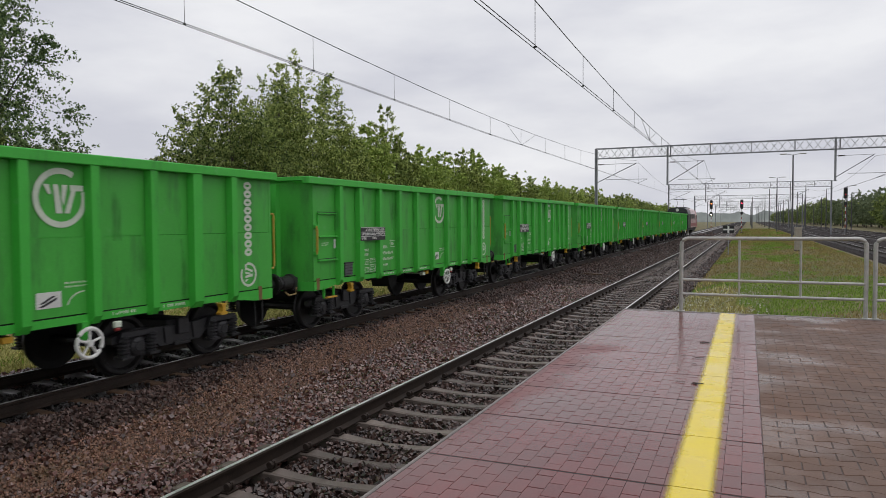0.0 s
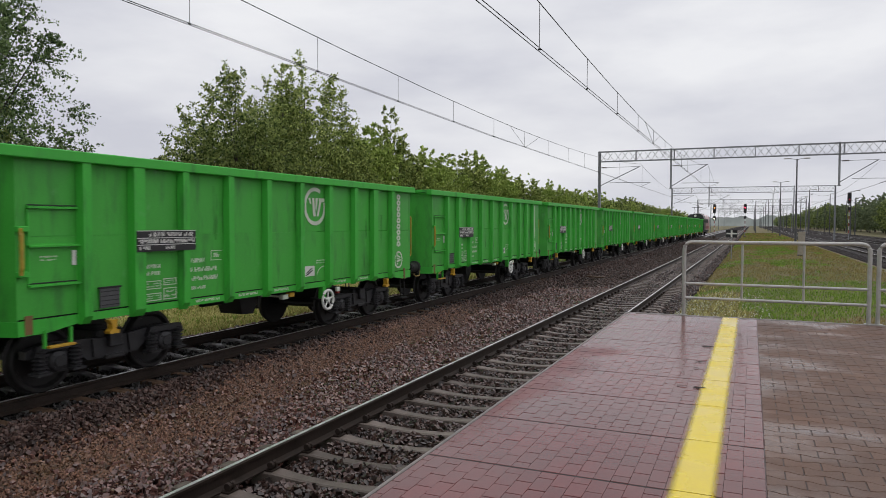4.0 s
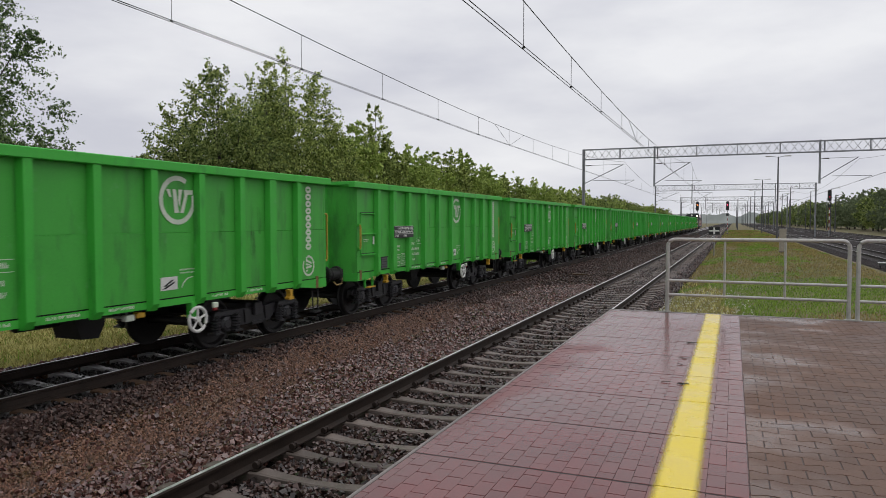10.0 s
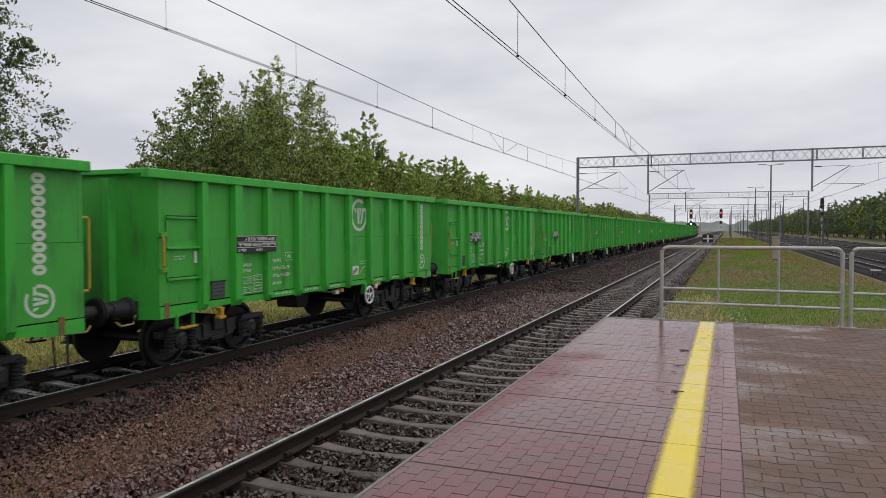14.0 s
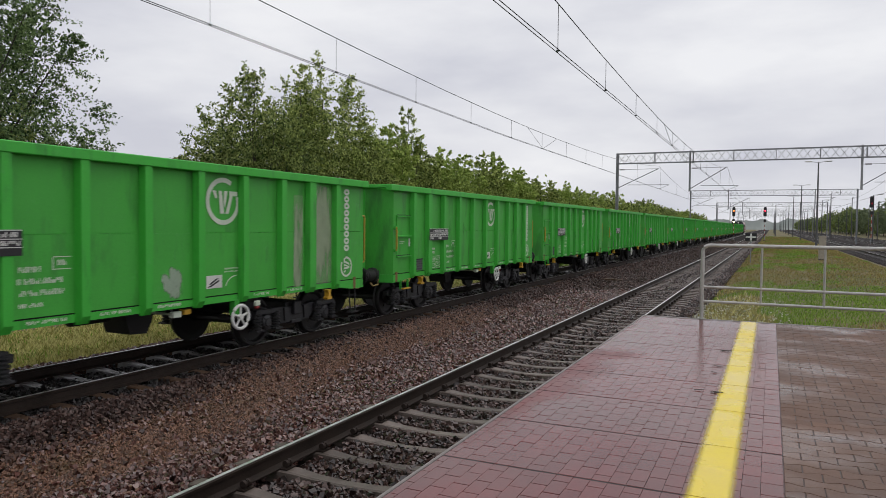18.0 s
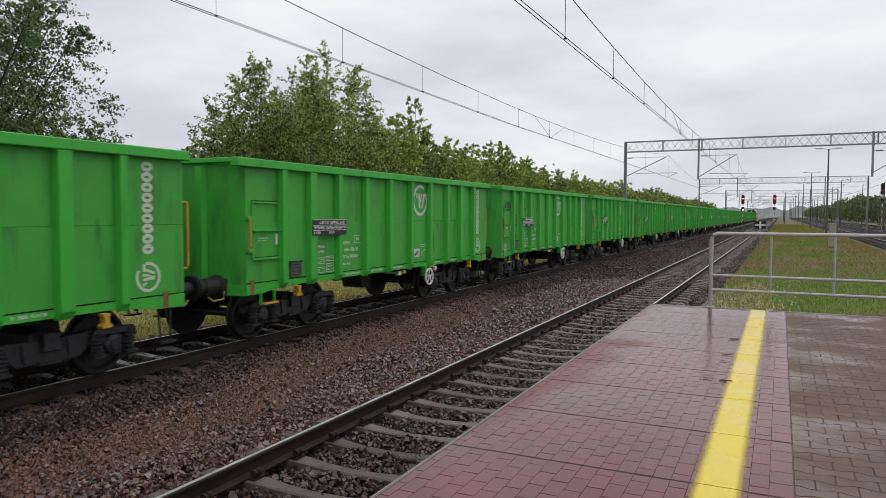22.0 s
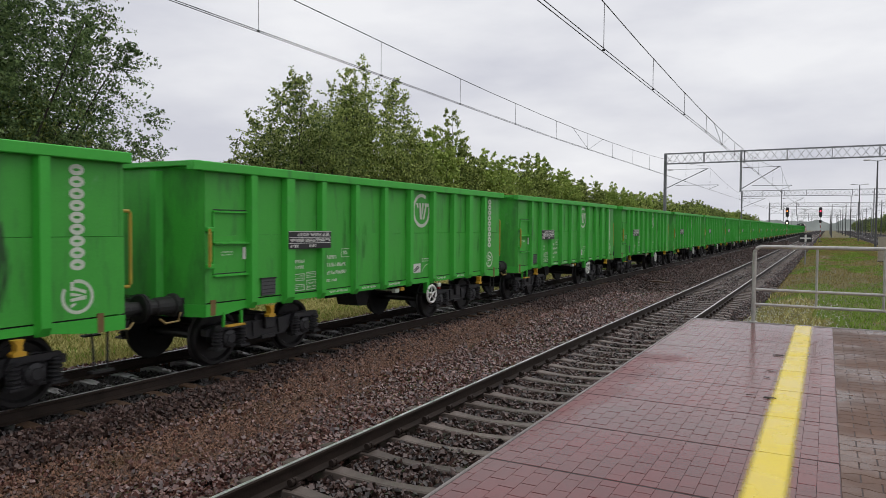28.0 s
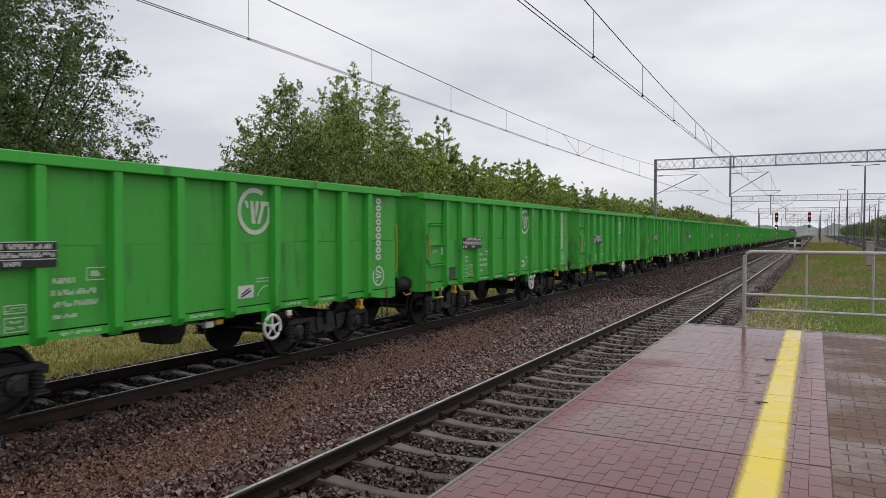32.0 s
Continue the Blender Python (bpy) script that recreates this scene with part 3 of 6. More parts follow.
def gravel(half, y0, y1, n, size, seed, label):
    """A drift of fine gravel, as small eight-sided chips, thinning towards its sides."""
    rng = np.random.default_rng(seed)
    y = rng.uniform(y0, y1, n)
    x = drift(y) + half * rng.uniform(-1, 1, n) * rng.uniform(0.6, 1, n)
    ok = (x > -4.7) & (x < -1.0)
    x, y = x[ok], y[ok]
    n = len(x)
    z = np.interp(x, [a for a, _ in BED], [b for _, b in BED]) + rng.uniform(-0.03, 0.008, n) + 0.02 * np.sin(x * 2.1 + y * 0.7) * np.sin(y * 1.3 - x)
    base = np.array([(1, 0, 0), (-1, 0, 0), (0, 1, 0), (0, -1, 0), (0, 0, 1), (0, 0, -1)], float)
    v = base[None] * rng.uniform(0.4, 0.9, (n, 6, 1)) * size * rng.uniform(0.6, 1.3, (n, 1, 1)) + rng.normal(size=(n, 6, 3)) * size * 0.16 + np.stack([x, y, z], 1)[:, None, :]
    f = np.array([(0, 2, 4), (2, 1, 4), (1, 3, 4), (3, 0, 4), (2, 0, 5), (1, 2, 5), (3, 1, 5), (0, 3, 5)])
    faces = (f[None] + (np.arange(n) * 6)[:, None, None]).reshape(-1, 3)
    tagged(new("fine_gravel", raw_mesh("fine_gravel", v.reshape(-1, 3), faces, FINE_STONE)), label, "gravel", kind="stuff")


gravel(1.05, -2.0, 15.0, 62000, 0.027, 51, "fine rusty brown gravel drifted between the two tracks")

# ---- the goods train ----
W_LEN, PITCH, SIDE, OUT = 10.75, 11.70, 1.39, 1.49     # body length, wagon spacing, planes of the side sheets and of the posts
POSTS = (1.21, 2.05, 2.93, 3.93, 4.92, 5.91, 6.90, 7.89, 8.75, 9.59)
CHAMF, CHAMF_FAR, POST_X = 0.31, 0.07, 0.67          # the body's corners are cut off aslant from the end posts to the sides
Z_BOT, Z_TOP = 0.92, 3.10


def glyph_bars(bm, x, y0, y1, z0, z1, rows, seed, fill=0.62):
    """Unreadable lettering as rows of short bars on the plane x."""
    r = random.Random(seed)
    h = (z1 - z0) / rows
    for i in range(rows):
        y = y0
        zb = z1 - (i + 1) * h
        while y < y1 - 0.02:
            w = r.uniform(0.018, 0.032)
            if r.random() < 0.86:
                lo, hi = r.choice(((0, 1), (0, 1), (0, 1), (0.4, 1), (0, 0.6)))
                za = zb + h * (1 - fill) / 2
                box(bm, x, x + 0.002, y, min(y + w * 0.58, y1), za + h * fill * lo, za + h * fill * hi)
            y += w
    return bm


def ring_mark(bm, x, cy, cz, ry, rz, thick, a0, a1):
    n = 40
    pts = []
    for i in range(n + 1):
        a = radians(a0 + (a1 - a0) * i / n)
        pts.append([bm.verts.new((x, cy + (ry - d) * math.cos(a), cz + (rz - d) * math.sin(a))) for d in (0, thick)])
    for p, q in zip(pts, pts[1:]):
        bm.faces.new((p[0], p[1], q[1], q[0]))


def stroke(bm, x, pts):
    bm.faces.new([bm.verts.new((x, y, z)) for y, z in pts])


def mark_logo(bm, x, cy, cz, s, turned_up=False):
    """A ring with slanting strokes, as plain shapes; turned_up lays it on its side."""
    r = 0.375 * s
    a = 90 if turned_up else 0
    ring_mark(bm, x, cy, cz, r, r, 0.20 * r, a - 302, a + 14)
    for o in (((-0.62, 0.44), (-0.42, 0.44), (-0.34, 0.12), (-0.46, 0.12)), ((-0.27, 0.44), (-0.09, 0.44), (0.07, -0.52), (-0.18, -0.52)),
              ((0.06, 0.44), (0.27, 0.44), (0.11, -0.28), (0.03, -0.06)), ((0.13, -0.52), (0.33, -0.52), (0.58, 0.24), (0.40, 0.24)),
              ((0.36, 0.44), (0.88, 0.44), (0.86, 0.24), (0.37, 0.24))):
        stroke(bm, x, [(cy - v * r, cz + u * r) if turned_up else (cy + u * r, cz + v * r) for u, v in o])


def wheelset_mesh():
    bm = B()
    rod(bm, (-0.95, 0, 0), (0.95, 0, 0), 0.08, 12)
    for s in (-1, 1):
        prof = [(0.685, 0.10), (0.69, 0.36), (0.685, 0.40), (0.68, 0.475), (0.70, 0.487), (0.715, 0.470), (0.722, 0.452), (0.80, 0.446), (0.82, 0.43), (0.82, 0.385), (0.765, 0.35), (0.76, 0.16), (0.83, 0.12), (0.83, 0.08)]
        turned(bm, [(s * a, r) for a, r in prof], "x", 28)
        for k in range(2):
            a = k * math.pi
            box(bm, s * 0.768 - 0.006, s * 0.768 + 0.006, 0.22 * math.cos(a) - 0.03, 0.22 * math.cos(a) + 0.03, 0.22 * math.sin(a) - 0.03, 0.22 * math.sin(a) + 0.03)
    return mesh_of("wheelset", bm, WHEEL_STEEL)


WHEELSET = wheelset_mesh()


def spring_mesh():
    bm = B()
    prof = []
    for k in range(6):
        prof += [(-0.14 + 0.052 * k, 0.055), (-0.126 + 0.052 * k, 0.088), (-0.108 + 0.052 * k, 0.088), (-0.092 + 0.052 * k, 0.055)]
    turned(bm, prof, "z", 9)
    return mesh_of("coil_spring", bm, BOGIE_GREY)


SPRING = spring_mesh()


def axle_box_mesh():
    bm = B()
    turned(bm, [(-0.06, 0.14), (0.04, 0.15), (0.08, 0.13), (0.10, 0.075), (0.115, 0.07)], "x", 14)
    box(bm, -0.09, 0.05, -0.30, 0.30, -0.155, -0.115, 0.01)
    box(bm, -0.09, 0.05, -0.16, 0.16, -0.12, 0.13, 0.02)
    for dy in (-0.07, 0.07):
        for dz in (-0.07, 0.07):
            rod(bm, (0.08, dy, dz), (0.105, dy, dz), 0.016, 6)
    return mesh_of("axle_box", bm, BOGIE_GREY)


AXLE_BOX = axle_box_mesh()


def bogie_frame_mesh():
    """A cast two-axle bogie frame: fish-bellied side members, headstocks and bolster."""
    bm = B()
    for s in (-1, 1):
        o = [(-1.32, 0.62), (-1.32, 0.52), (-1.05, 0.50), (-0.60, 0.52), (-0.42, 0.36), (0.42, 0.36), (0.60, 0.52), (1.05, 0.50), (1.32, 0.52), (1.32, 0.62),
             (0.95, 0.70), (0.45, 0.66), (0, 0.63), (-0.45, 0.66), (-0.95, 0.70)]
        prism(bm, o, "x", s * 0.93, s * 1.05)
        box(bm, *sorted((s * 0.90, s * 1.09)), -0.16, 0.16, 0.33, 0.39, 0.01)
        for y in (-0.9, 0.9):
            prism(bm, [(y - 0.36, 0.55), (y - 0.30, 0.68), (y + 0.30, 0.68), (y + 0.36, 0.55), (y + 0.24, 0.55), (y + 0.2, 0.6), (y - 0.2, 0.6), (y - 0.24, 0.55)], "x", s * 1.05, s * 1.13)
        # side bearer, spring pockets, friction wedges, brake hangers
        box(bm, *sorted((s * 1.04, s * 1.12)), -0.11, 0.11, 0.50, 0.74, 0.012)
        for y in (-0.62, 0.62):
            box(bm, *sorted((s * 1.05, s * 1.10)), y - 0.05, y + 0.05, 0.28, 0.62, 0.008)
            rod(bm, (s * 1.10, y, 0.34), (s * 1.14, y, 0.34), 0.04, 8)
        for y in (-1.15, -0.65, 0.65, 1.15):
            box(bm, *sorted((s * 1.0, s * 1.19)), y - 0.10, y + 0.10, 0.30, 0.33)
        for y in (-0.3, 0.3):
            prism(bm, [(y - 0.07, 0.64), (y + 0.07, 0.64), (y + 0.04, 0.40), (y - 0.04, 0.40)], "x", *sorted((s * 1.05, s * 1.08)))
    box(bm, -1.0, 1.0, -0.22, 0.22, 0.46, 0.74, 0.02)
    for y in (-0.42, 0.42):
        box(bm, -0.98, 0.98, y - 0.03, y + 0.03, 0.36, 0.42)
    for s in (-1, 1):
        for y in (-0.42, 0.42):
            box(bm, s * GAUGE - 0.06, s * GAUGE + 0.06, y - 0.05, y + 0.05, 0.26, 0.60, 0.01)
    return mesh_of("bogie", bm, BOGIE_GREY)


BOGIE = bogie_frame_mesh()


def add_bogie(root, y):
    bg = new("bogie", BOGIE)
    bg.parent, bg.location = root, (0, y, 0)
    for dy in (-0.9, 0.9):
        w = new("wheelset", WHEELSET)
        w.parent, w.location = bg, (0, dy, 0.446)
        for s in (-1, 1):
            a = new("axle_box", AXLE_BOX)
            a.parent = bg
            a.matrix_basis = pose(s * 1.03, dy, 0.446, 0, 0, 0 if s > 0 else 180)
            for e in (-0.23, 0.23):
                c = new("coil_spring", SPRING)
                c.parent, c.location = bg, (s * 1.09, dy + e * 1.1, 0.46)
    return bg


def post_mesh(w, z0, z1, depth=0.105):
    """A pressed hat-section post with sloped flanks, cut back at its foot."""
    bm = B()
    h = w / 2
    a = [(-h - 0.025, 0), (-h, depth), (h, depth), (h + 0.025, 0)]
    top = [bm.verts.new((x, y, z1)) for y, x in a]
    mid = [bm.verts.new((x, y, z0 + 0.10)) for y, x in a]
    bot = [bm.verts.new((x * 0.45, y, z0)) for y, x in a]
    for r0, r1 in ((bot, mid), (mid, top)):
        for i in range(3):
            bm.faces.new((r0[i], r0[i + 1], r1[i + 1], r1[i]))
    bm.faces.new(bot)
    bm.faces.new(top[::-1])
    return mesh_of("side_post", bm, GREEN)


POST, POST_WIDE = post_mesh(0.125, Z_BOT - 0.03, Z_TOP - 0.13), post_mesh(0.19, Z_BOT - 0.03, Z_TOP - 0.13)


def side_outline(z_hi, z_lo=None):
    """A side sheet's outline in y and z; its ends hang lower than its middle."""
    y0, y1 = CHAMF, W_LEN - CHAMF_FAR
    if z_lo:
        return [(y0, z_lo), (y1, z_lo), (y1, z_hi), (y0, z_hi)]
    d = Z_BOT
    return [(y0, d - 0.08), (y0 + 0.38, d - 0.08), (1.21, d), (W_LEN - 1.21, d), (y1 - 0.45, d - 0.08), (y1, d - 0.08), (y1, z_hi), (y0, z_hi)]


def build_wagon():
    root = empty("open_goods_wagon")
    tagged(root, "green steel open goods wagon with ribbed sides and white markings", "railway wagon", group="wagons of the goods train")
    # body
    part("floor", box(B(), -1.3, 1.3, 0.36, W_LEN - 0.36, 1.12, 1.20), DARK, root)
    for s in (1, -1):
        x0, x1 = sorted((s * SIDE, s * (SIDE - 0.022)))
        part("lower_side_sheet", prism(B(), side_outline(2.028, 1.042), "x", x0, x1), SHEET, root)
        x0, x1 = sorted((s * (SIDE - 0.009), s * (SIDE - 0.029)))
        part("upper_side_sheet", prism(B(), side_outline(Z_TOP - 0.1, 2.038), "x", x0, x1), SHEET, root)
        x0, x1 = sorted((s * (SIDE + 0.010), s * (SIDE - 0.01)))
        part("bottom_flange", prism(B(), side_outline(1.022), "x", x0, x1), GREEN, root)
        x0, x1 = sorted((s * (SIDE - 0.03), s * (SIDE + 0.122)))
        part("top_rail", box(B(), x0, x1, 0.0, W_LEN - 0.03, Z_TOP - 0.14, Z_TOP, 0.012), GREEN, root)
        for i, y in enumerate(POSTS):
            p = new("side_post", POST_WIDE if i in (1, 8) else POST)
            p.parent = root
            p.matrix_basis = pose(s * (SIDE + (0.001 if s > 0 else 0)), y, 0, 0, 0, 0 if s > 0 else 180)
    for e, y in ((-1, 0.10), (1, W_LEN - 0.10)):
        y0, y1 = sorted((y, y - e * 0.03))
        cx = POST_X + 0.08
        depth = (CHAMF if e < 0 else CHAMF_FAR + 0.06) - 0.10
        part("end_wall", box(B(), -cx, cx, y0, y1, Z_BOT - 0.08, Z_TOP - 0.06), END_SHEET, root)
        for s in (-1, 1):
            def aslant(off, thick):
                return [(s * SIDE, y - e * (depth - off)), (s * cx, y + e * off), (s * cx, y + e * (off - thick)), (s * (SIDE - 0.02), y - e * (depth - off + thick))]
            part("corner_panel", prism(B(), aslant(0.0, 0.025), "z", Z_BOT - 0.08, Z_TOP - 0.06), END_SHEET, root, "slanting corner sheet")
            part("corner_flange", prism(B(), aslant(0.010, 0.012), "z", Z_BOT - 0.083, 1.022), GREEN, root)
        y0, y1 = sorted((y + e * 0.10, y - e * 0.05))
        part("end_rail", box(B(), -SIDE, SIDE, y0, y1, Z_TOP - 0.078, Z_TOP - 0.002, 0.008), GREEN, root)
        y0, y1 = sorted((y, y + e * 0.02))
        part("end_flange", box(B(), -cx, cx, y0, y1, Z_BOT - 0.08, Z_BOT + 0.10), GREEN, root)
        for x in (-POST_X, POST_X):
            p = new("end_post", POST)
            p.parent = root
            p.matrix_basis = pose(x, y, 0, 0, 0, 90 * e)
        for x in (-0.98, 0.98):
            bf = part("buffer", turned(B(), [(0, 0.17), (e * 0.06, 0.17), (e * 0.08, 0.135), (e * 0.34, 0.13), (e * 0.36, 0.105), (e * 0.53, 0.10)], "y", 16, (x, y, 1.02)), DARK, root)
            part("buffer_head", turned(B(), [(e * 0.53, 0.18), (e * 0.54, 0.205), (e * 0.56, 0.20), (e * 0.572, 0.14)], "y", 20, (x, y, 1.02)), DARK, bf)
        bm = box(B(), -1.08, 1.08, *sorted((y, y - e * 0.2)), 0.84, 1.12, 0.01)
        part("headstock", bm, DARK, root)
        bm = rod(B(), (0, y, 1.03), (0, y + e * 0.52, 1.0), 0.035, 8)
        box(bm, -0.05, 0.05, *sorted((y + e * 0.30, y + e * 0.54)), 0.90, 1.02)
        rod(bm, (0, y + e * 0.35, 0.98), (0, y + e * 0.35, 0.62), 0.022, 6)
        part("screw_coupling", bm, DARK, root)
        bm = pipe(B(), [(0.35, y, 0.95), (0.37, y + e * 0.22, 0.85), (0.3, y + e * 0.42, 0.70), (0.2, y + e * 0.5, 0.86)], 0.022, 6)
        part("brake_hose", bm, DARK, root)
        # shunter's handrails under the buffers
        bm = pipe(B(), [(1.12, y, 0.92), (1.14, y + e * 0.05, 0.80), (1.14, y + e * 0.28, 0.79), (1.12, y + e * 0.36, 0.86)], 0.016, 6)
        part("shunter_handrail", bm, FADED_YELLOW, root, "faded yellow bent handrail under the buffer")
    # underframe
    bm = B()
    for x in (-0.25, 0.25):
        prism(bm, [(0.3, 1.12), (0.3, 0.86), (3.0, 0.86), (3.8, 0.84), (7.0, 0.84), (7.8, 0.86), (10.5, 0.86), (10.5, 1.12)], "x", x - 0.05, x + 0.05)
    for y in (1.9, 3.3, 4.4, 5.4, 6.4, 7.5, 8.9):
        box(bm, -1.3, 1.3, y - 0.06, y + 0.06, 0.95, 1.12)
    part("centre_sill", bm, DARK, root)
    for s in (-1, 1):
        part("sole_bar", box(B(), *sorted((s * 1.22, s * 1.33)), 0.5, W_LEN - 0.5, 0.93, 1.10), DARK, root)
    part("brake_gear_housing", prism(B(), [(5.50, 0.92), (5.58, 0.66), (5.66, 0.42), (5.98, 0.40), (6.08, 0.58), (6.16, 0.92)], "x", -0.30, 0.25), DARK, root, "black tapered housing under the floor")
    part("brake_cylinder", turned(B(), [(6.5, 0.05), (6.52, 0.17), (6.95, 0.17), (6.97, 0.07), (7.2, 0.03)], "y", 14, (-0.55, 0, 0.72)), DARK, root)
    part("air_reservoir", turned(B(), [(4.68, 0.05), (4.72, 0.13), (5.36, 0.13), (5.40, 0.05)], "y", 16, (0.1, 0, 0.78)), DARK, root)
    bm = rod(B(), (0.9, 2.9, 0.86), (0.9, 7.6, 0.86), 0.02, 6)
    rod(bm, (0.4, 2.4, 0.80), (0.4, 8.4, 0.80), 0.025, 6)
    part("brake_rod", bm, DARK, root)
    bm = box(B(), 1.24, 1.34, 5.50, 5.66, 0.77, 0.86, 0.01)
    rod(bm, (0.8, 5.55, 0.82), (1.3, 5.55, 0.82), 0.02, 6)
    part("brake_changeover", bm, MARK, root, "dirty white brake changeover lever plate")
    part("changeover_handle", box(B(), 1.25, 1.36, 5.69, 5.83, 0.80, 0.88, 0.01), YELLOW, root, "orange-yellow changeover handle")
    for y in (1.96, W_LEN - 1.96):
        add_bogie(root, y)
    # side fittings on the platform side; the far side carries the same, turned about
    X = SIDE
    for turn in (0, 180):
        m = pose(0, W_LEN if turn else 0, 0, 0, 0, turn)

        def fit(ob):
            ob.matrix_basis = m @ ob.matrix_basis
            return ob
        for z, d in ((2.38, 0.035), (1.91, 0.06), (1.43, 0.06)):
            fit(part("climbing_ledge", prism(B(), [(X - 0.002, z + 0.022), (X + d, z + 0.010), (X + d, z - 0.010), (X - 0.002, z - 0.016)], "y", 0.45, 1.16), GREEN, root))
            if z != 1.91:
                # solid dark strip set in for the shadow line above the ledge
                fit(part("ledge_seam", box(B(), X + 0.001, X + 0.012, 0.46, 1.15, z + 0.024, z + 0.038), DARK, root, "dark strip painted in as the shadow line over the ledge"))
        for y in (0.45, 1.13):
            fit(part("ledge_frame", box(B(), X - 0.001, X + 0.018, y, y + 0.025, 1.46, 2.355), GREEN, root))
        bm = pipe(B(), [(X, 0.37, 2.12), (X + 0.07, 0.33, 2.11), (X + 0.08, 0.33, 2.05), (X + 0.08, 0.33, 1.66), (X + 0.07, 0.33, 1.59), (X, 0.37, 1.58)], 0.026, 8)
        fit(part("grab_handle", bm, HANDLE, root, "grimy yellow grab handle"))
        for z in (2.12, 1.58):
            fit(part("handle_bracket", box(B(), X, X + 0.065, 0.30, 0.44, z - 0.035, z + 0.035, 0.008), GREEN, root))
        bm = box(B(), X + 0.02, X + 0.10, 0.66, 1.02, 0.655, 0.685, 0.004)
        fit(part("step_tread", bm, YELLOW, root, "yellow step tread"))
        for y in (0.64, 1.00):
            fit(part("step_hanger", box(B(), X - 0.02, X + 0.03, y, y + 0.025, 0.655, 0.88), GREEN, root))
        for y in (1.58, 9.27):
            bm = prism(B(), [(y - 0.06, 0.90), (y + 0.06, 0.90), (y + 0.04, 0.84), (y + 0.04, 0.77), (y + 0.085, 0.76), (y + 0.085, 0.715), (y - 0.06, 0.715), (y - 0.075, 0.75), (y - 0.025, 0.78), (y - 0.025, 0.84)], "x", X + 0.02, OUT + 0.02)
            fit(part("towing_hook", bm, YELLOW, root, "orange-yellow towing hook"))
        bm = pipe(B(), [(X - 0.05, W_LEN - 0.16, 2.36), (X - 0.04, W_LEN + 0.03, 2.36), (X - 0.04, W_LEN + 0.05, 2.33), (X - 0.04, W_LEN + 0.05, 1.41), (X - 0.04, W_LEN + 0.03, 1.38), (X - 0.05, W_LEN - 0.16, 1.38)], 0.022, 8)
        fit(part("end_handrail", bm, HANDLE, root, "grimy yellow handrail at the wagon end"))
        bm = rod(B(), (X - 0.08, W_LEN - 0.48, 0.86), (X - 0.06, W_LEN - 0.46, 0.35), 0.016, 6)
        rod(bm, (X - 0.08, W_LEN - 0.26, 0.86), (X - 0.06, W_LEN - 0.28, 0.35), 0.016, 6)
        box(bm, X - 0.12, X + 0.01, W_LEN - 0.52, W_LEN - 0.22, 0.33, 0.36)
        fit(part("end_step", bm, DARK, root))
        bm = box(B(), X, X + 0.014, 0.40, 0.50, 0.85, 1.08)
        fit(part("rusted_lug", bm, RUST, root, "rusty lug with worn paint"))
        fit(part("rusted_lug", box(B(), X, X + 0.014, W_LEN - 0.46, W_LEN - 0.37, 0.84, 1.08), RUST, root, "rusty lug with worn paint"))
        if turn:
            continue
        pl = fit(part("marking_board", box(B(), OUT + 0.003, OUT + 0.015, 1.98, 3.10, 1.79, 2.09), BLACK, root, "black number board with rows of white figures"))
        bm = B()
        glyph_bars(bm, OUT + 0.0155, 2.20, 3.06, 1.985, 2.08, 1, 5)
        glyph_bars(bm, OUT + 0.0155, 2.02, 3.08, 1.890, 1.98, 1, 6)
        glyph_bars(bm, OUT + 0.0155, 2.02, 2.22, 1.80, 1.88, 1, 7)
        glyph_bars(bm, OUT + 0.0155, 2.48, 2.68, 1.80, 1.88, 1, 8)
        for z in (1.886, 1.982, 2.084):
            box(bm, OUT + 0.0155, OUT + 0.017, 1.985, 3.095, z - 0.005, z + 0.005)
        tagged(part("board_lettering", bm, WHITE, pl), kind="stuff")
        gp = fit(part("document_holder", box(B(), X + 0.012, X + 0.03, 1.44, 1.76, 1.06, 1.33, 0.004), GREY_PLATE, root, "dark grey document frame"))
        bm = box(B(), X + 0.012, X + 0.04, 1.42, 1.78, 1.32, 1.345)
        part("holder_lip", bm, DARK, gp)
        for z in (1.10, 1.16, 1.22, 1.28):
            part("holder_bar", box(B(), X + 0.0301, X + 0.036, 1.45, 1.75, z - 0.007, z + 0.007), BOGIE_GREY, gp)
        bm = B()
        glyph_bars(bm, X + 0.001, 2.20, 2.52, 1.42, 1.62, 2, 11, 0.55)
        for y0, y1, z0, z1 in ((2.2, 2.5, 1.24, 1.36), (2.55, 2.80, 1.28, 1.38), (2.2, 2.5, 1.07, 1.18), (2.55, 2.8, 1.07, 1.24)):
            for a, b, c, d in ((y0, y1, z0, z0 + 0.012), (y0, y1, z1 - 0.012, z1), (y0, y0 + 0.012, z0, z1), (y1 - 0.012, y1, z0, z1)):
                box(bm, X + 0.011, X + 0.013, a, b, c, d)
            glyph_bars(bm, X + 0.011, y0 + 0.02, y1 - 0.02, z0 + 0.02, z1 - 0.02, 2, int(y0 * 100 + z0 * 1000), 0.5)
        tagged(fit(part("load_table_marking", bm, MARK, root)), kind="stuff")
        bm = B()
        glyph_bars(bm, X + 0.001, 3.12, 3.42, 1.56, 1.67, 1, 21)
        glyph_bars(bm, X + 0.001, 3.10, 3.70, 1.42, 1.53, 1, 22)
        glyph_bars(bm, X + 0.001, 3.10, 3.72, 1.28, 1.39, 1, 23)
        glyph_bars(bm, X + 0.001, 3.12, 3.42, 1.15, 1.23, 1, 24)
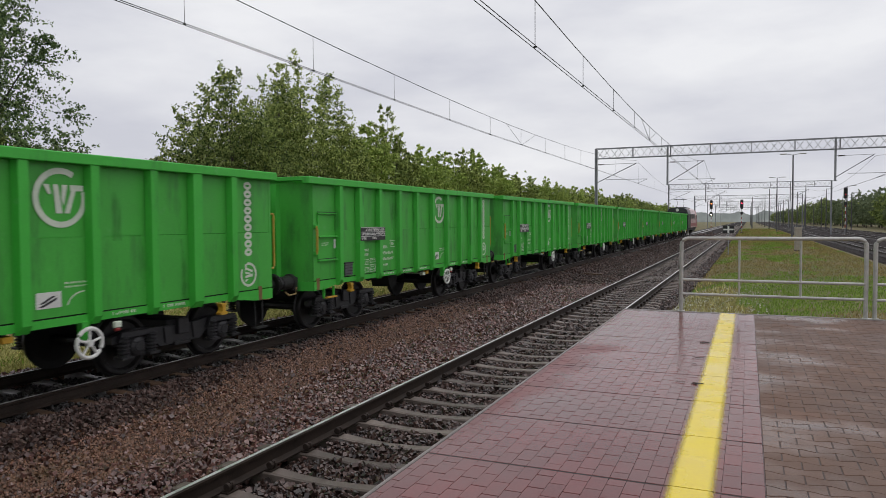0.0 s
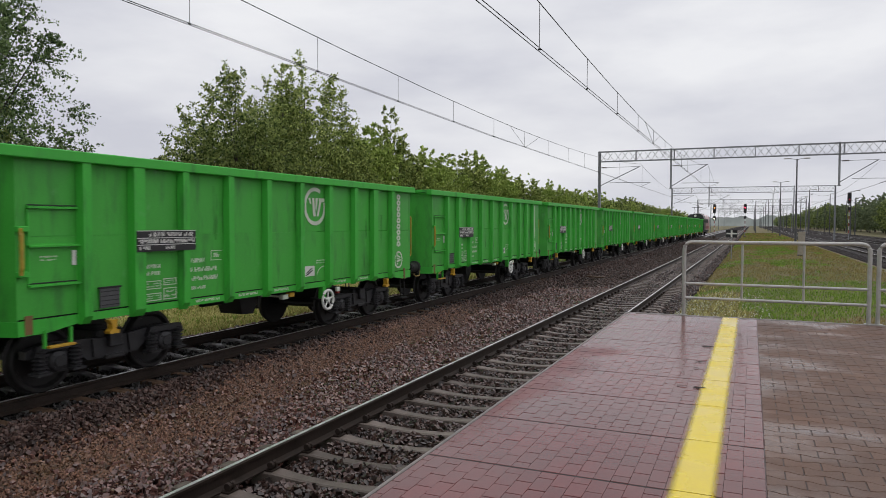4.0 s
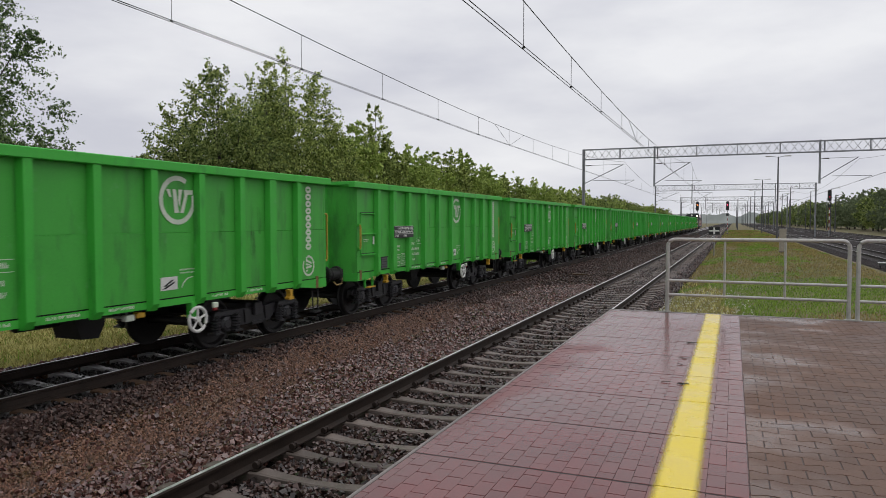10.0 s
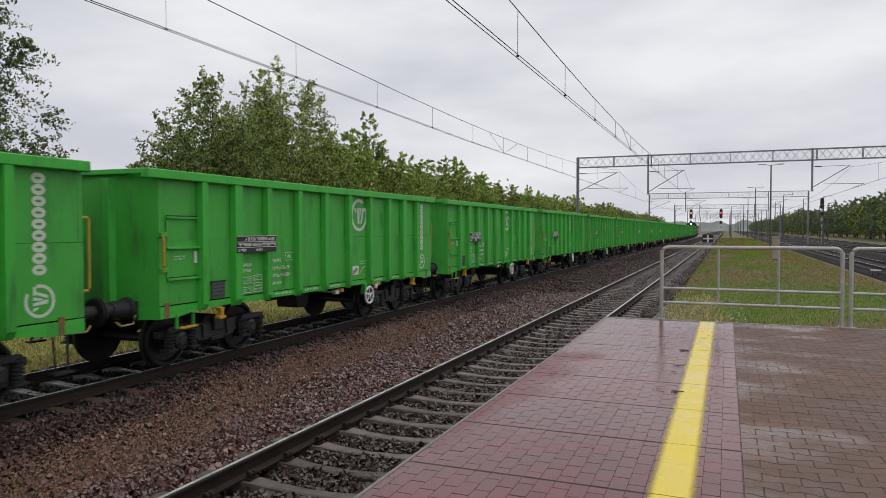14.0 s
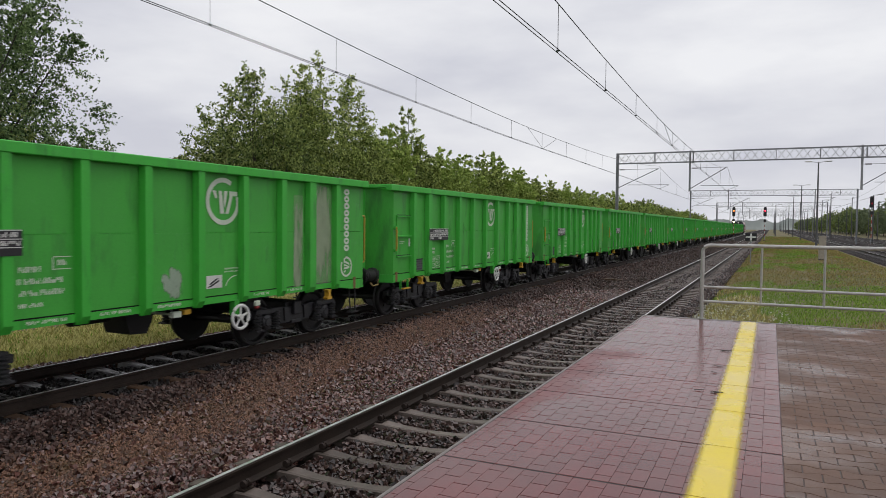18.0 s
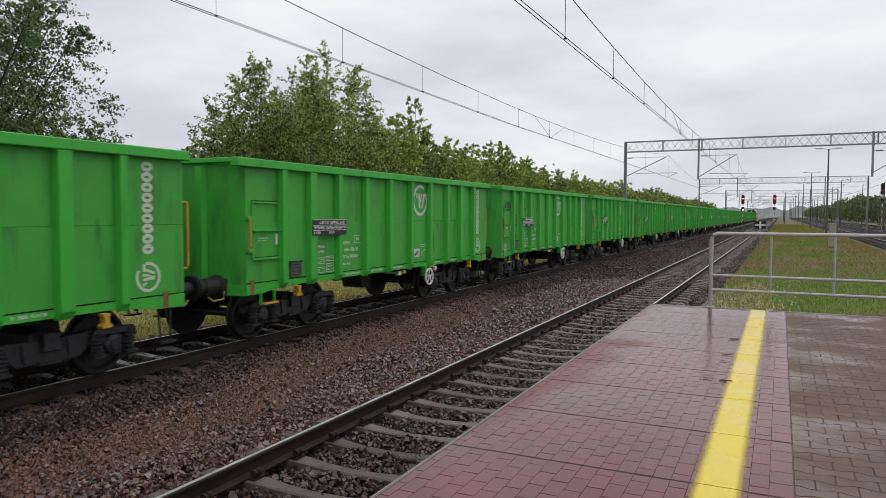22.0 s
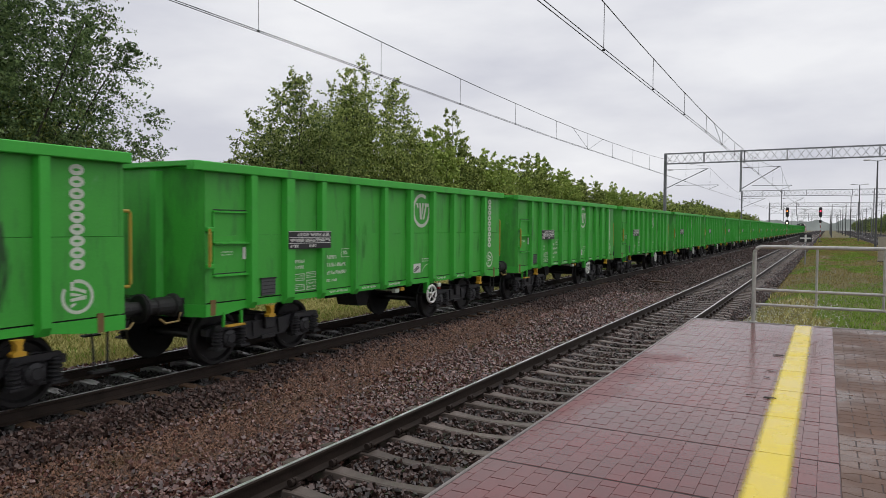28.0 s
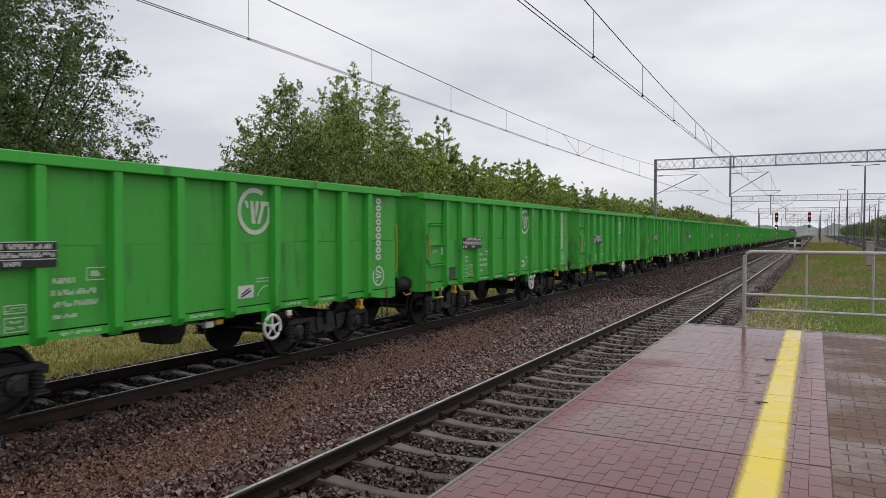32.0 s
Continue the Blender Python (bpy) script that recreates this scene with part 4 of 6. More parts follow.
        for a, b, c, d in ((3.55, 3.80, 1.60, 1.61), (3.55, 3.80, 1.75, 1.76), (3.55, 3.56, 1.60, 1.76)):
            box(bm, X + 0.001, X + 0.003, a, b, c, d)
        glyph_bars(bm, X + 0.001, 3.59, 3.78, 1.63, 1.74, 1, 25)
        tagged(fit(part("number_marking", bm, MARK, root)), kind="stuff")
        bm = B()
        for k, (y0, y1) in enumerate(((3.2, 3.75), (4.2, 4.7), (7.2, 7.6), (8.1, 8.55), (5.15, 5.6))):
            glyph_bars(bm, X + 0.011, y0, y1, Z_BOT + 0.03, Z_BOT + 0.09, 1, 31 + k, 0.7)
        tagged(fit(part("sill_marking", bm, MARK, root)), kind="stuff")
        bm = B()
        mark_logo(bm, X + 0.002, 6.47, 2.53, 1.0)
        fit(part("ring_emblem", bm, MARK, root, "large faded white ring emblem with slanting strokes"))
        bm = B()
        mark_logo(bm, X + 0.002, 10.04, 1.31, 0.56, True)
        zc = 1.64
        for k in range(9):
            ring_mark(bm, X + 0.002, 10.04, zc + 0.058, 0.096, 0.068, 0.050, 0, 360)
            zc += 0.1425
        tagged(fit(part("vertical_lettering", bm, MARK, root, "column of white block marks and a small ring emblem")), kind="stuff")
        lb = fit(part("inspection_label", box(B(), X + 0.001, X + 0.006, 6.10, 6.44, 1.16, 1.36), WHITE, root, "white label with black slash marks"))
        bm = B()
        stroke(bm, X + 0.0068, [(6.14, 1.22), (6.20, 1.22), (6.37, 1.31), (6.31, 1.31)])
        stroke(bm, X + 0.0068, [(6.12, 1.18), (6.20, 1.18), (6.38, 1.26), (6.38, 1.29)])
        part("slash_mark", bm, BLACK, lb)
        bm = B()
        glyph_bars(bm, X + 0.001, 6.5, 6.86, 1.38, 1.48, 2, 41, 0.5)
        ring_mark(bm, X + 0.001, 6.78, 1.14, 0.26, 0.20, 0.018, 90, 170)
        box(bm, X + 0.001, X + 0.004, 6.82, 6.86, 1.14, 1.32)
        tagged(fit(part("brake_marking", bm, MARK, root)), kind="stuff")
        bm = box(B(), X + 0.001, X + 0.02, 1.045, 1.105, 1.66, 1.85, 0.004)
        fit(part("paper_tag", bm, WHITE, root, "small white tag"))
        bm = B()
        glyph_bars(bm, X + 0.001, 0.62, 0.85, 1.72, 1.80, 2, 45, 0.5)
        tagged(fit(part("tare_marking", bm, MARK, root)), kind="stuff")
        # screw handbrake
        hb = fit(part("handbrake_bracket", box(B(), X - 0.10, X + 0.02, 6.72, 6.84, 0.66, 0.94, 0.01), GREEN, root))
        bm = B()
        c = Vector((OUT + 0.02, 6.74, 0.66))
        n = 28
        pipe(bm, [c + Vector((0, 0.190 * math.cos(i * math.tau / n), 0.190 * math.sin(i * math.tau / n))) for i in range(n + 1)], 0.027, 8)
        for k in range(5):
            a = math.tau * k / 5 + 0.3
            rod(bm, c, c + Vector((0, 0.18 * math.cos(a), 0.18 * math.sin(a))), 0.018, 6)
        turned(bm, [(-0.03, 0.05), (0.03, 0.045)], "x", 12, c)
        part("handbrake_wheel", bm, WHITE, hb, "white-painted handbrake wheel").matrix_basis = Matrix.Identity(4)
        bm = rod(B(), (X - 0.3, 6.74, 0.66), (OUT, 6.74, 0.66), 0.025, 8)
        part("handbrake_spindle", bm, DARK, hb)
        bm = box(B(), X - 0.02, X + 0.04, 7.21, 7.33, 0.78, 0.87, 0.012)
        fit(part("brake_indicator", bm, MARK, root, "white and red brake indicator"))
        bm = box(B(), X - 0.02, X + 0.04, 7.23, 7.31, 0.735, 0.775, 0.01)
        fit(part("indicator_lever", bm, RED, root))
    for ob in root.children:
        if not ob.name.startswith("bogie"):
            ob.location.z += 0.04          # the body rides high on its springs
    return root


SURGE = (0.02, 0.06, -0.01, 0.02, -0.01, -0.03, -0.05, -0.02, 0.06, 0.11, 0.01, 0.05, 0.04, 0.07, 0.04, 0.01, -0.03, -0.04, -0.08, 0.11, 0.15, 0.02, 0.00, 0.01, -0.05, 0.01, 0.02, 0.02, 0.03, 0.06, 0.06, 0.02, 0.08)


def train_y(t):
    """Where the near corner of the reference wagon stands: the train draws away, gains a little speed and surges slightly."""
    i = min(31, max(0, int(t)))
    f = t - i
    a, b, c, d = (SURGE[min(32, max(0, i + j))] for j in (-1, 0, 1, 2))
    u = b + 0.5 * f * (c - a + f * (2 * a - 5 * b + 4 * c - d + f * (3 * (b - c) + d - a)))
    return u - 9.23663e-06 * t ** 4 + 0.000581899 * t ** 3 - 0.00488427 * t ** 2 + 7.24537 * t + 1.27239 - 6.48


FIRST, LAST = 8, -21
WAGONS = []
model = build_wagon()
for k in range(FIRST, LAST - 1, -1):
    w = model if k == FIRST else copy_thing(model, Matrix.Identity(4))
    w.location = (TRACK_X, train_y(0) + k * PITCH, -0.03)
    WAGONS.append((w, k * PITCH))


def smears(k, patches):
    """Worn or grimy patches that set single wagons apart: (y, z, width, height, material)."""
    w = WAGONS[FIRST - k][0]
    for y, z, dy, dz, mat in patches:
        bm = B()
        bm.faces.new([bm.verts.new((SIDE + 0.004, a, b)) for a, b in ((y - dy / 2, z - dz / 2), (y + dy / 2, z - dz / 2), (y + dy / 2, z + dz / 2), (y - dy / 2, z + dz / 2))])
        part("paint_smear", bm, mat, w, "pale worn paint" if mat in (WORN, SCUFF) else "faint dark smear of grime")


smears(-11, ((9.17, 2.0, 0.66, 1.9, WORN), (8.42, 1.9, 0.28, 1.7, WORN), (5.42, 1.35, 0.4, 0.5, SCUFF)))
smears(-12, ((1.50, 1.85, 0.46, 1.7, GRIMY), (2.42, 2.40, 0.30, 0.75, GRIMY), (3.4, 1.85, 0.35, 0.45, FAINT), (0.62, 1.15, 0.36, 0.42, SCUFF), (0.8, 2.5, 0.7, 0.35, GRIMY)))
smears(-18, ((7.55, 1.85, 0.24, 1.1, GRIMY), (8.2, 1.8, 0.26, 1.1, GRIMY), (8.52, 1.9, 0.15, 0.9, GRIMY), (9.1, 1.75, 0.34, 1.0, GRIMY), (5.4, 1.7, 0.3, 0.8, FAINT)))
rs = random.Random(12)
for k in range(6, -20, -1):
    if k in (-11, -12, -18):
        continue
    ps = []
    for _ in range(4):
        i = rs.choice((2, 3, 6, 7, 8))
        y = (POSTS[i] + POSTS[i + 1]) / 2 + rs.uniform(-0.25, 0.25)
        ps.append((y, rs.uniform(1.35, 2.5), rs.uniform(0.08, 0.22), rs.uniform(0.4, 1.0), FAINT))
    smears(k, ps)


def build_loco():
    """An electric locomotive: dark ends and roof, red and pale sides, raised pantograph."""
    DARKBODY = material("loco_dark_grey", (0.040, 0.042, 0.046), (0.024, 0.025, 0.028), rough=0.4, scale=2, fine=40)
    REDBODY = material("loco_red", (0.40, 0.10, 0.11), (0.30, 0.07, 0.08), rough=0.35, scale=2, fine=40)
    PALE = material("loco_pale", (0.68, 0.52, 0.51), (0.52, 0.38, 0.37), rough=0.35, scale=2, fine=40)
    GLASS = material("cab_glass", (0.02, 0.025, 0.03), rough=0.08, bump=0)
    root = empty("electric_locomotive")
    tagged(root, "electric locomotive with dark cab, red and pale sides", "locomotive")
    n = 19.6
    o = [(-1.45, 1.15), (1.45, 1.15), (1.48, 1.6), (1.46, 3.1), (1.30, 3.75), (0.85, 4.02), (-0.85, 4.02), (-1.30, 3.75), (-1.46, 3.1), (-1.48, 1.6)]
    part("cab_end", prism(B(), [(x, z) for x, z in o], "y", 0.6, 4.2), DARKBODY, root, "dark grey cab")
    part("dark_body", prism(B(), o, "y", 4.2, 5.6), DARKBODY, root)
    part("red_body", prism(B(), [(x * 0.92, min(z, 3.6)) for x, z in o], "y", 5.6, 6.3), REDBODY, root)
    part("lower_body", box(B(), -1.48, 1.48, 6.3, n - 3.4, 1.15, 2.35), PALE, root)
    for s in (-1, 1):
        part("red_stripe", box(B(), *sorted((s * 1.478, s * 1.486)), 6.4, n - 3.4, 1.35, 1.85), REDBODY, root, "faded red stripe along the side")
    part("pale_body", prism(B(), [(1.465, 2.36)] + o[3:9] + [(-1.465, 2.36)], "y", 6.3, n - 3.4), PALE, root)
    part("front_cab", prism(B(), o, "y", n - 3.4, n - 0.6), REDBODY, root)
    for y0, y1 in ((0.56, 0.6), (n - 0.6, n - 0.56)):
        bm = B()
        for x in (-0.68, 0.68):
            box(bm, x - 0.55, x + 0.55, y0, y1, 2.55, 3.35, 0.01)
        part("windscreen", bm, GLASS, root)
    for s in (-1, 1):
        for y in (1.6, n - 2.4):
            part("cab_side_window", box(B(), *sorted((s * 1.465, s * 1.50)), y, y + 0.8, 2.5, 3.2, 0.01), GLASS, root)
        for k in range(5):
            part("side_grille", box(B(), *sorted((s * 1.475, s * 1.50)), 5.2 + 1.9 * k, 6.4 + 1.9 * k, 2.5, 3.2, 0.01), DARKBODY, root)
    part("round_badge", turned(B(), [(0.595, 0.22), (0.58, 0.21)], "y", 16, (0.0, 0, 3.72)), WHITE, root)
    part("underframe", box(B(), -1.3, 1.3, 0.4, n - 0.4, 0.75, 1.15, 0.02), DARK, root)
    for y in (4.2, n - 4.2):
        bg = part("loco_bogie", box(B(), -1.2, 1.2, y - 2.2, y + 2.2, 0.45, 0.85, 0.05), DARK, root)
        for d in (-1.5, 1.5):
            w = new("wheelset", WHEELSET)
            w.parent, w.location = bg, (0, y + d, 0.446)
    for y, e in ((0.6, -1), (n - 0.6, 1)):
        for x in (-0.88, 0.88):
            part("buffer", turned(B(), [(0, 0.14), (e * 0.5, 0.10), (e * 0.52, 0.22), (e * 0.56, 0.2)], "y", 14, (x, y, 1.05)), DARK, root)
        for x in (-1.1, 1.1):
            part("marker_lamp", turned(B(), [(0, 0.11), (e * 0.04, 0.10)], "y", 12, (x, y, 1.75)), PALE, root)
    part("roof_equipment", box(B(), -0.75, 0.75, 6.0, n - 6.0, 4.02, 4.22, 0.03), DARKBODY, root)
    bm = B()
    for x in (-0.5, 0.5):
        rod(bm, (x, 4.6, 4.15), (x * 0.9, 6.3, 4.75), 0.03, 6)
        rod(bm, (x * 0.9, 6.3, 4.75), (x, 4.9, 5.30), 0.025, 6)
    rod(bm, (-0.9, 4.9, 5.32), (0.9, 4.9, 5.32), 0.04, 6)
    rod(bm, (-0.6, 4.6, 4.12), (0.6, 4.6, 4.12), 0.04, 6)
    part("pantograph", bm, DARK, root)
    return root


LOCO = build_loco()
LOCO.location = (TRACK_X, train_y(0) + (FIRST + 1) * PITCH - 0.5, -0.03)
LOCO_AT = (FIRST + 1) * PITCH - 0.5

# ---- overhead line: gantries, masts, wires ----
def truss(root, x0, x1, y, z0, z1, pieces):
    """A lattice beam: four chords, zigzag braces on both faces, struts where the posts hang."""
    d = 0.28
    for zz in (z0, z1):
        for dy in (-d, d):
            part("chord", box(B(), x0, x1, y + dy - 0.035, y + dy + 0.035, zz - 0.035, zz + 0.035), MAST, root)
    n = max(2, round((x1 - x0) / 0.66))
    st = (x1 - x0) / n
    a = mesh_of("brace", rod(B(), (0, 0, z0), (st, 0, z1), 0.020, 5), MAST)
    b = mesh_of("brace", rod(B(), (0, 0, z1), (st, 0, z0), 0.020, 5), MAST)
    if pieces:
        for i in range(n):
            for s, off in ((-d, 0), (d, 1)):
                o = new("brace", a if (i + off) % 2 else b)
                o.parent, o.location = root, (x0 + st * i, y + s, 0)
    else:
        bm = B()
        for i in range(n):
            for s, off in ((-d, 0), (d, 1)):
                zz = (z0, z1) if (i + off) % 2 else (z1, z0)
                rod(bm, (x0 + st * i, y + s, zz[0]), (x0 + st * (i + 1), y + s, zz[1]), 0.020, 4)
        part("bracing", bm, MAST, root)
    up = mesh_of("upright", box(B(), -0.03, 0.03, -0.03, 0.03, z0, z1), MAST)
    k = x0
    while k <= x1:
        for dy in (-d, d):
            o = new("upright", up)
            o.parent, o.location = root, (k, y + dy, 0)
        k += 3.3


def cantilever(root, px, wx, y, zc, zm):
    """The bracket that holds contact and carrier wire: strut, tie, steady arm and insulators."""
    s = 1 if wx > px else -1
    bm = rod(B(), (px, y, zc + 0.15), (wx - s * 0.1, y, zm + 0.05), 0.04, 6)
    part("strut_tube", bm, MAST, root)
    part("tie_rod", rod(B(), (px, y, zm + 0.05), (wx, y, zm + 0.08), 0.02, 6), MAST, root)
    bm = rod(B(), (px + s * 0.9, y, zc + 0.45), (wx + s * 0.9, y, zc + 0.42), 0.025, 6)
    rod(bm, (wx + s * 0.9, y, zc + 0.40), (wx, y, zc + 0.03), 0.016, 6)
    part("steady_arm", bm, MAST, root)
    bm = B()
    prof = []
    for k in range(7):
        prof += [(0.2 + 0.07 * k, 0.03), (0.22 + 0.07 * k, 0.075), (0.25 + 0.07 * k, 0.03)]
    turned(bm, [(s * a, r) for a, r in prof], "x", 10, (px, y, zm + 0.05))
    part("insulator", bm, INSULATOR, root)


def hung_post(root, x, y, z0, z1):
    bm = box(B(), x - 0.012, x + 0.012, y - 0.06, y + 0.06, z0, z1)
    for dx in (-0.065, 0.065):
        box(bm, x + dx - 0.014, x + dx + 0.014, y - 0.07, y + 0.07, z0, z1)
    for dy in (-0.066, 0.066):
        box(bm, x - 0.052, x + 0.052, y + dy - 0.006, y + dy + 0.006, z0, z1)
    box(bm, x - 0.13, x + 0.13, y - 0.09, y + 0.09, z0, z0 + 0.05)
    part("hanging_post", bm, MAST, root)


def mast(root, x, y, z0, z1):
    bm = box(B(), x - 0.10, x + 0.10, y - 0.02, y + 0.02, z0, z1)
    for dx in (-0.10, 0.10):
        box(bm, x + dx - 0.02, x + dx + 0.02, y - 0.11, y + 0.11, z0, z1)
    part("mast", bm, MAST, root)
    part("footing", box(B(), x - 0.4, x + 0.4, y - 0.4, y + 0.4, z0 - 0.3, z0 + 0.15, 0.03), CONCRETE, root)


def gantry(y, xl, xr, zb, zt, posts, arms, pieces):
    root = empty("overhead_line_gantry", (0, 0, 0))
    tagged(root, "grey steel lattice gantry carrying the overhead line across the tracks", "gantry", group="gantries over the tracks")
    truss(root, xl, xr, y, zb, zt, pieces)
    mast(root, xl, y, -0.6, zt + 0.05)
    mast(root, xr, y, -0.5, zt + 0.05)
    for x in posts:
        hung_post(root, x, y, 5.35, zt + 0.1)
    for px, wx, zc in arms:
        cantilever(root, px, wx, y, zc, 7.35 if pieces else 7.2)
    return root


gantry(60.5, -9.42, 29.0, 7.95, 8.85, (-3.08, 10.05, 21.2), ((-9.42, TRACK_X, 5.55), (-3.08, 0.0, 5.4), (10.05, 12.87, 5.5), (21.2, 18.6, 5.5)), True)
gantry(126.0, -9.5, 16.06, 7.65, 8.6, (-3.3, 10.0), ((-9.5, TRACK_X, 5.55), (-3.3, 0.0, 5.4), (10.0, 12.87, 5.5)), False)
for y in (191.5, 257, 322.5, 388):
    gantry(y, -9.5, 16.0, 7.65, 8.6, (-3.3, 10.0), ((-9.5, TRACK_X, 5.55), (-3.3, 0.0, 5.4), (10.0, 12.87, 5.5)), False)


SUPPORTS = [-85.5, -12.5, 60.5, 126.0, 191.5, 257.0, 322.5, 388.0]


def carrier_z(y, sag_z, top):
    for a, b in zip(SUPPORTS, SUPPORTS[1:]):
        if a <= y <= b:
            return sag_z + (top - sag_z) * ((y - (a + b) / 2) / ((b - a) / 2)) ** 2
    return top


def wire_line(name, x, zc, sag_z, top, label, v_at=None, drops=4.05, first=0.5, lift=0.0):
    """Twin contact wires under a sagging carrier wire, with droppers."""
    root = empty(name)
    tagged(root, label, "overhead wire")
    def contact_z(y):
        return zc + max(0.0, 20.6 - y) * lift
    for dx in (-0.04, 0.04):
        part("contact_wire", pipe(B(), [(x + dx, y, contact_z(y)) for y in (-85.5, -12.5, 0, 10, 20.6, 60, 388)], 0.0075, 5), WIRE, root)
    pts = [(x, y, carrier_z(y, sag_z, top)) for a, b in zip(SUPPORTS, SUPPORTS[1:]) for y in [a + (b - a) * j / 16 for j in range(16)]]
    part("carrier_wire", pipe(B(), pts, 0.0095, 5), WIRE, root)
    y = first - 24
    while y < (110 if x < 5 else 58):
        bm = rod(B(), (x, y, contact_z(y)), (x, y, carrier_z(y, sag_z, top)), 0.006 if y < 70 else 0.004, 4)
        box(bm, x - 0.025, x + 0.025, y - 0.012, y + 0.012, contact_z(y) - 0.012, contact_z(y) + 0.02)
        part("dropper", bm, WIRE, root)
        y += drops if y < 36 else 3 * drops
    if v_at:
        for s in (-1, 1):
            yy = v_at + s * 2.2
            part("jumper_wire", rod(B(), (x, v_at, zc), (x, yy, carrier_z(yy, sag_z, top)), 0.008, 4), WIRE, root)
    return root


wire_line("overhead_wire", 0.0, 5.35, 5.865, 7.40, "overhead contact wires above the platform track", 23.4, 4.0, 7.5)
wire_line("overhead_wire", TRACK_X, 5.62, 6.29, 7.65, "overhead contact wires above the train", 25.3, 4.05, 4.62, 0.0100)
wire_line("overhead_wire", 12.87, 5.5, 6.0, 7.3, "overhead contact wires above the yard")


# ---- lamps, signals, signs, cabinet ----
def lamp_mast(x, y, z0, h, twin=True):
    root = empty("lamp_mast", (x, y, z0))
    tagged(root, "tall slim grey mast with two small lamp heads", "lamp mast", group="lamp masts of the yard")
    part("pole", rod(B(), (0, 0, 0), (0, 0, h), 0.14, 10, 0.08), LAMP_POLE, root)
    part("foot", box(B(), -0.25, 0.25, -0.25, 0.25, -0.1, 0.12, 0.02), CONCRETE, root)
    for s in ((-1, 1) if twin else (1,)):
        part("lamp_arm", rod(B(), (0, 0, h - 0.05), (s * 0.9, 0, h + 0.12), 0.035, 6), MAST, root)
        part("lamp_head", box(B(), *sorted((s * 0.75, s * 1.55)), -0.15, 0.15, h + 0.04, h + 0.18, 0.04), GALV, root)


for i in range(9):
    lamp_mast(8.9, 98 + 55 * i, -0.25, 11.0)
for x, y, h in ((15.6, 175, 10.5), (15.6, 240, 10.5), (22, 200, 10.5), (15.6, 330, 10.5), (26.5, 120, 8.2), (26.5, 190, 9), (15.6, 205, 10), (21.0, 150, 9), (21.0, 260, 10), (26.0, 260, 10), (15.6, 285, 10), (29, 230, 9.5), (21.0, 330, 10), (4.6, 210, 9), (4.6, 275, 9), (4.6, 345, 9), (-12.5, 240, 9), (29, 330, 10)):
    lamp_mast(x, y, -0.4, h, False)


def signal(x, y, z0, h, lamps, label, bands=True):
    """A colour-light signal: banded mast, black head with hooded lamps, lower plates."""
    root = empty("light_signal", (x, y, z0))
    tagged(root, label, "railway signal", group="light signals")
    part("foot", box(B(), -0.3, 0.3, -0.3, 0.3, -0.2, 0.25, 0.03), CONCRETE, root)
    n = 10
    top = h - 2.0
    for i in range(n):
        part("mast_band", rod(B(), (0, 0, 0.2 + (top - 0.2) * i / n), (0, 0, 0.2 + (top - 0.2) * (i + 1) / n), 0.055, 10),
             (WHITE if i % 2 else (RED if bands else BLACK)) if i > 1 else MAST, root)
    part("head_pole", rod(B(), (0, 0.12, top), (0, 0.12, h), 0.06, 8), MAST, root)
    prof = [(0.20, top + 0.3), (0.27, top + 0.45), (0.27, h - 0.2), (0.17, h), (-0.17, h), (-0.27, h - 0.2), (-0.27, top + 0.45), (-0.20, top + 0.3)]
    head = part("head_board", prism(B(), prof, "y", -0.12, 0.05), BLACK, root)
    for k, m in enumerate(lamps):
        z = h - 0.32 - 0.38 * k
        part("lamp_lens", turned(B(), [(-0.125, 0.125), (-0.15, 0.11)], "y", 14, (0, 0, z)), m or BLACK, head)
        bm = B()
        for i in range(7):
            a0, a1 = radians(-10 + 200 * i / 7), radians(-10 + 200 * (i + 1) / 7)
            bm.faces.new([bm.verts.new((0.13 * math.cos(a), yy, z + 0.13 * math.sin(a))) for a, yy in ((a0, -0.12), (a1, -0.12), (a1, -0.36), (a0, -0.36))])
        part("lamp_hood", bm, BLACK, head)
    part("lower_plate", box(B(), -0.22, 0.22, -0.1, -0.06, top - 0.75, top - 0.25), BLACK, root)
    return root


RED_ON, AMBER_ON, WHITE_ON = glow("red_lens_lit", (1.0, 0.03, 0.07), 6.0), glow("amber_lens_lit", (1.0, 0.24, 0.05), 3.6), glow("white_lens_lit", (1.0, 0.85, 0.6), 9.0)
RED_DIM = glow("red_lens_dim", (0.5, 0.02, 0.04), 0.3)
signal(2.46, 137, -0.3, 6.3, (None, RED_ON, None), "red-lit colour-light signal on a banded mast beside the track")
sl = signal(-2.87, 137, -0.3, 6.3, (None, AMBER_ON, None), "amber-lit colour-light signal between the tracks")
part("junction_indicator", box(B(), -0.3, 0.3, -0.14, -0.08, 3.2, 3.9, 0.02), BLACK, sl)
part("indicator_lens", turned(B(), [(-0.145, 0.12), (-0.17, 0.10)], "y", 14, (0, 0, 3.55)), WHITE_ON, sl)
signal(17.2, 118, -0.4, 7.5, (None, None, RED_DIM, None), "dim colour-light signal in the yard")


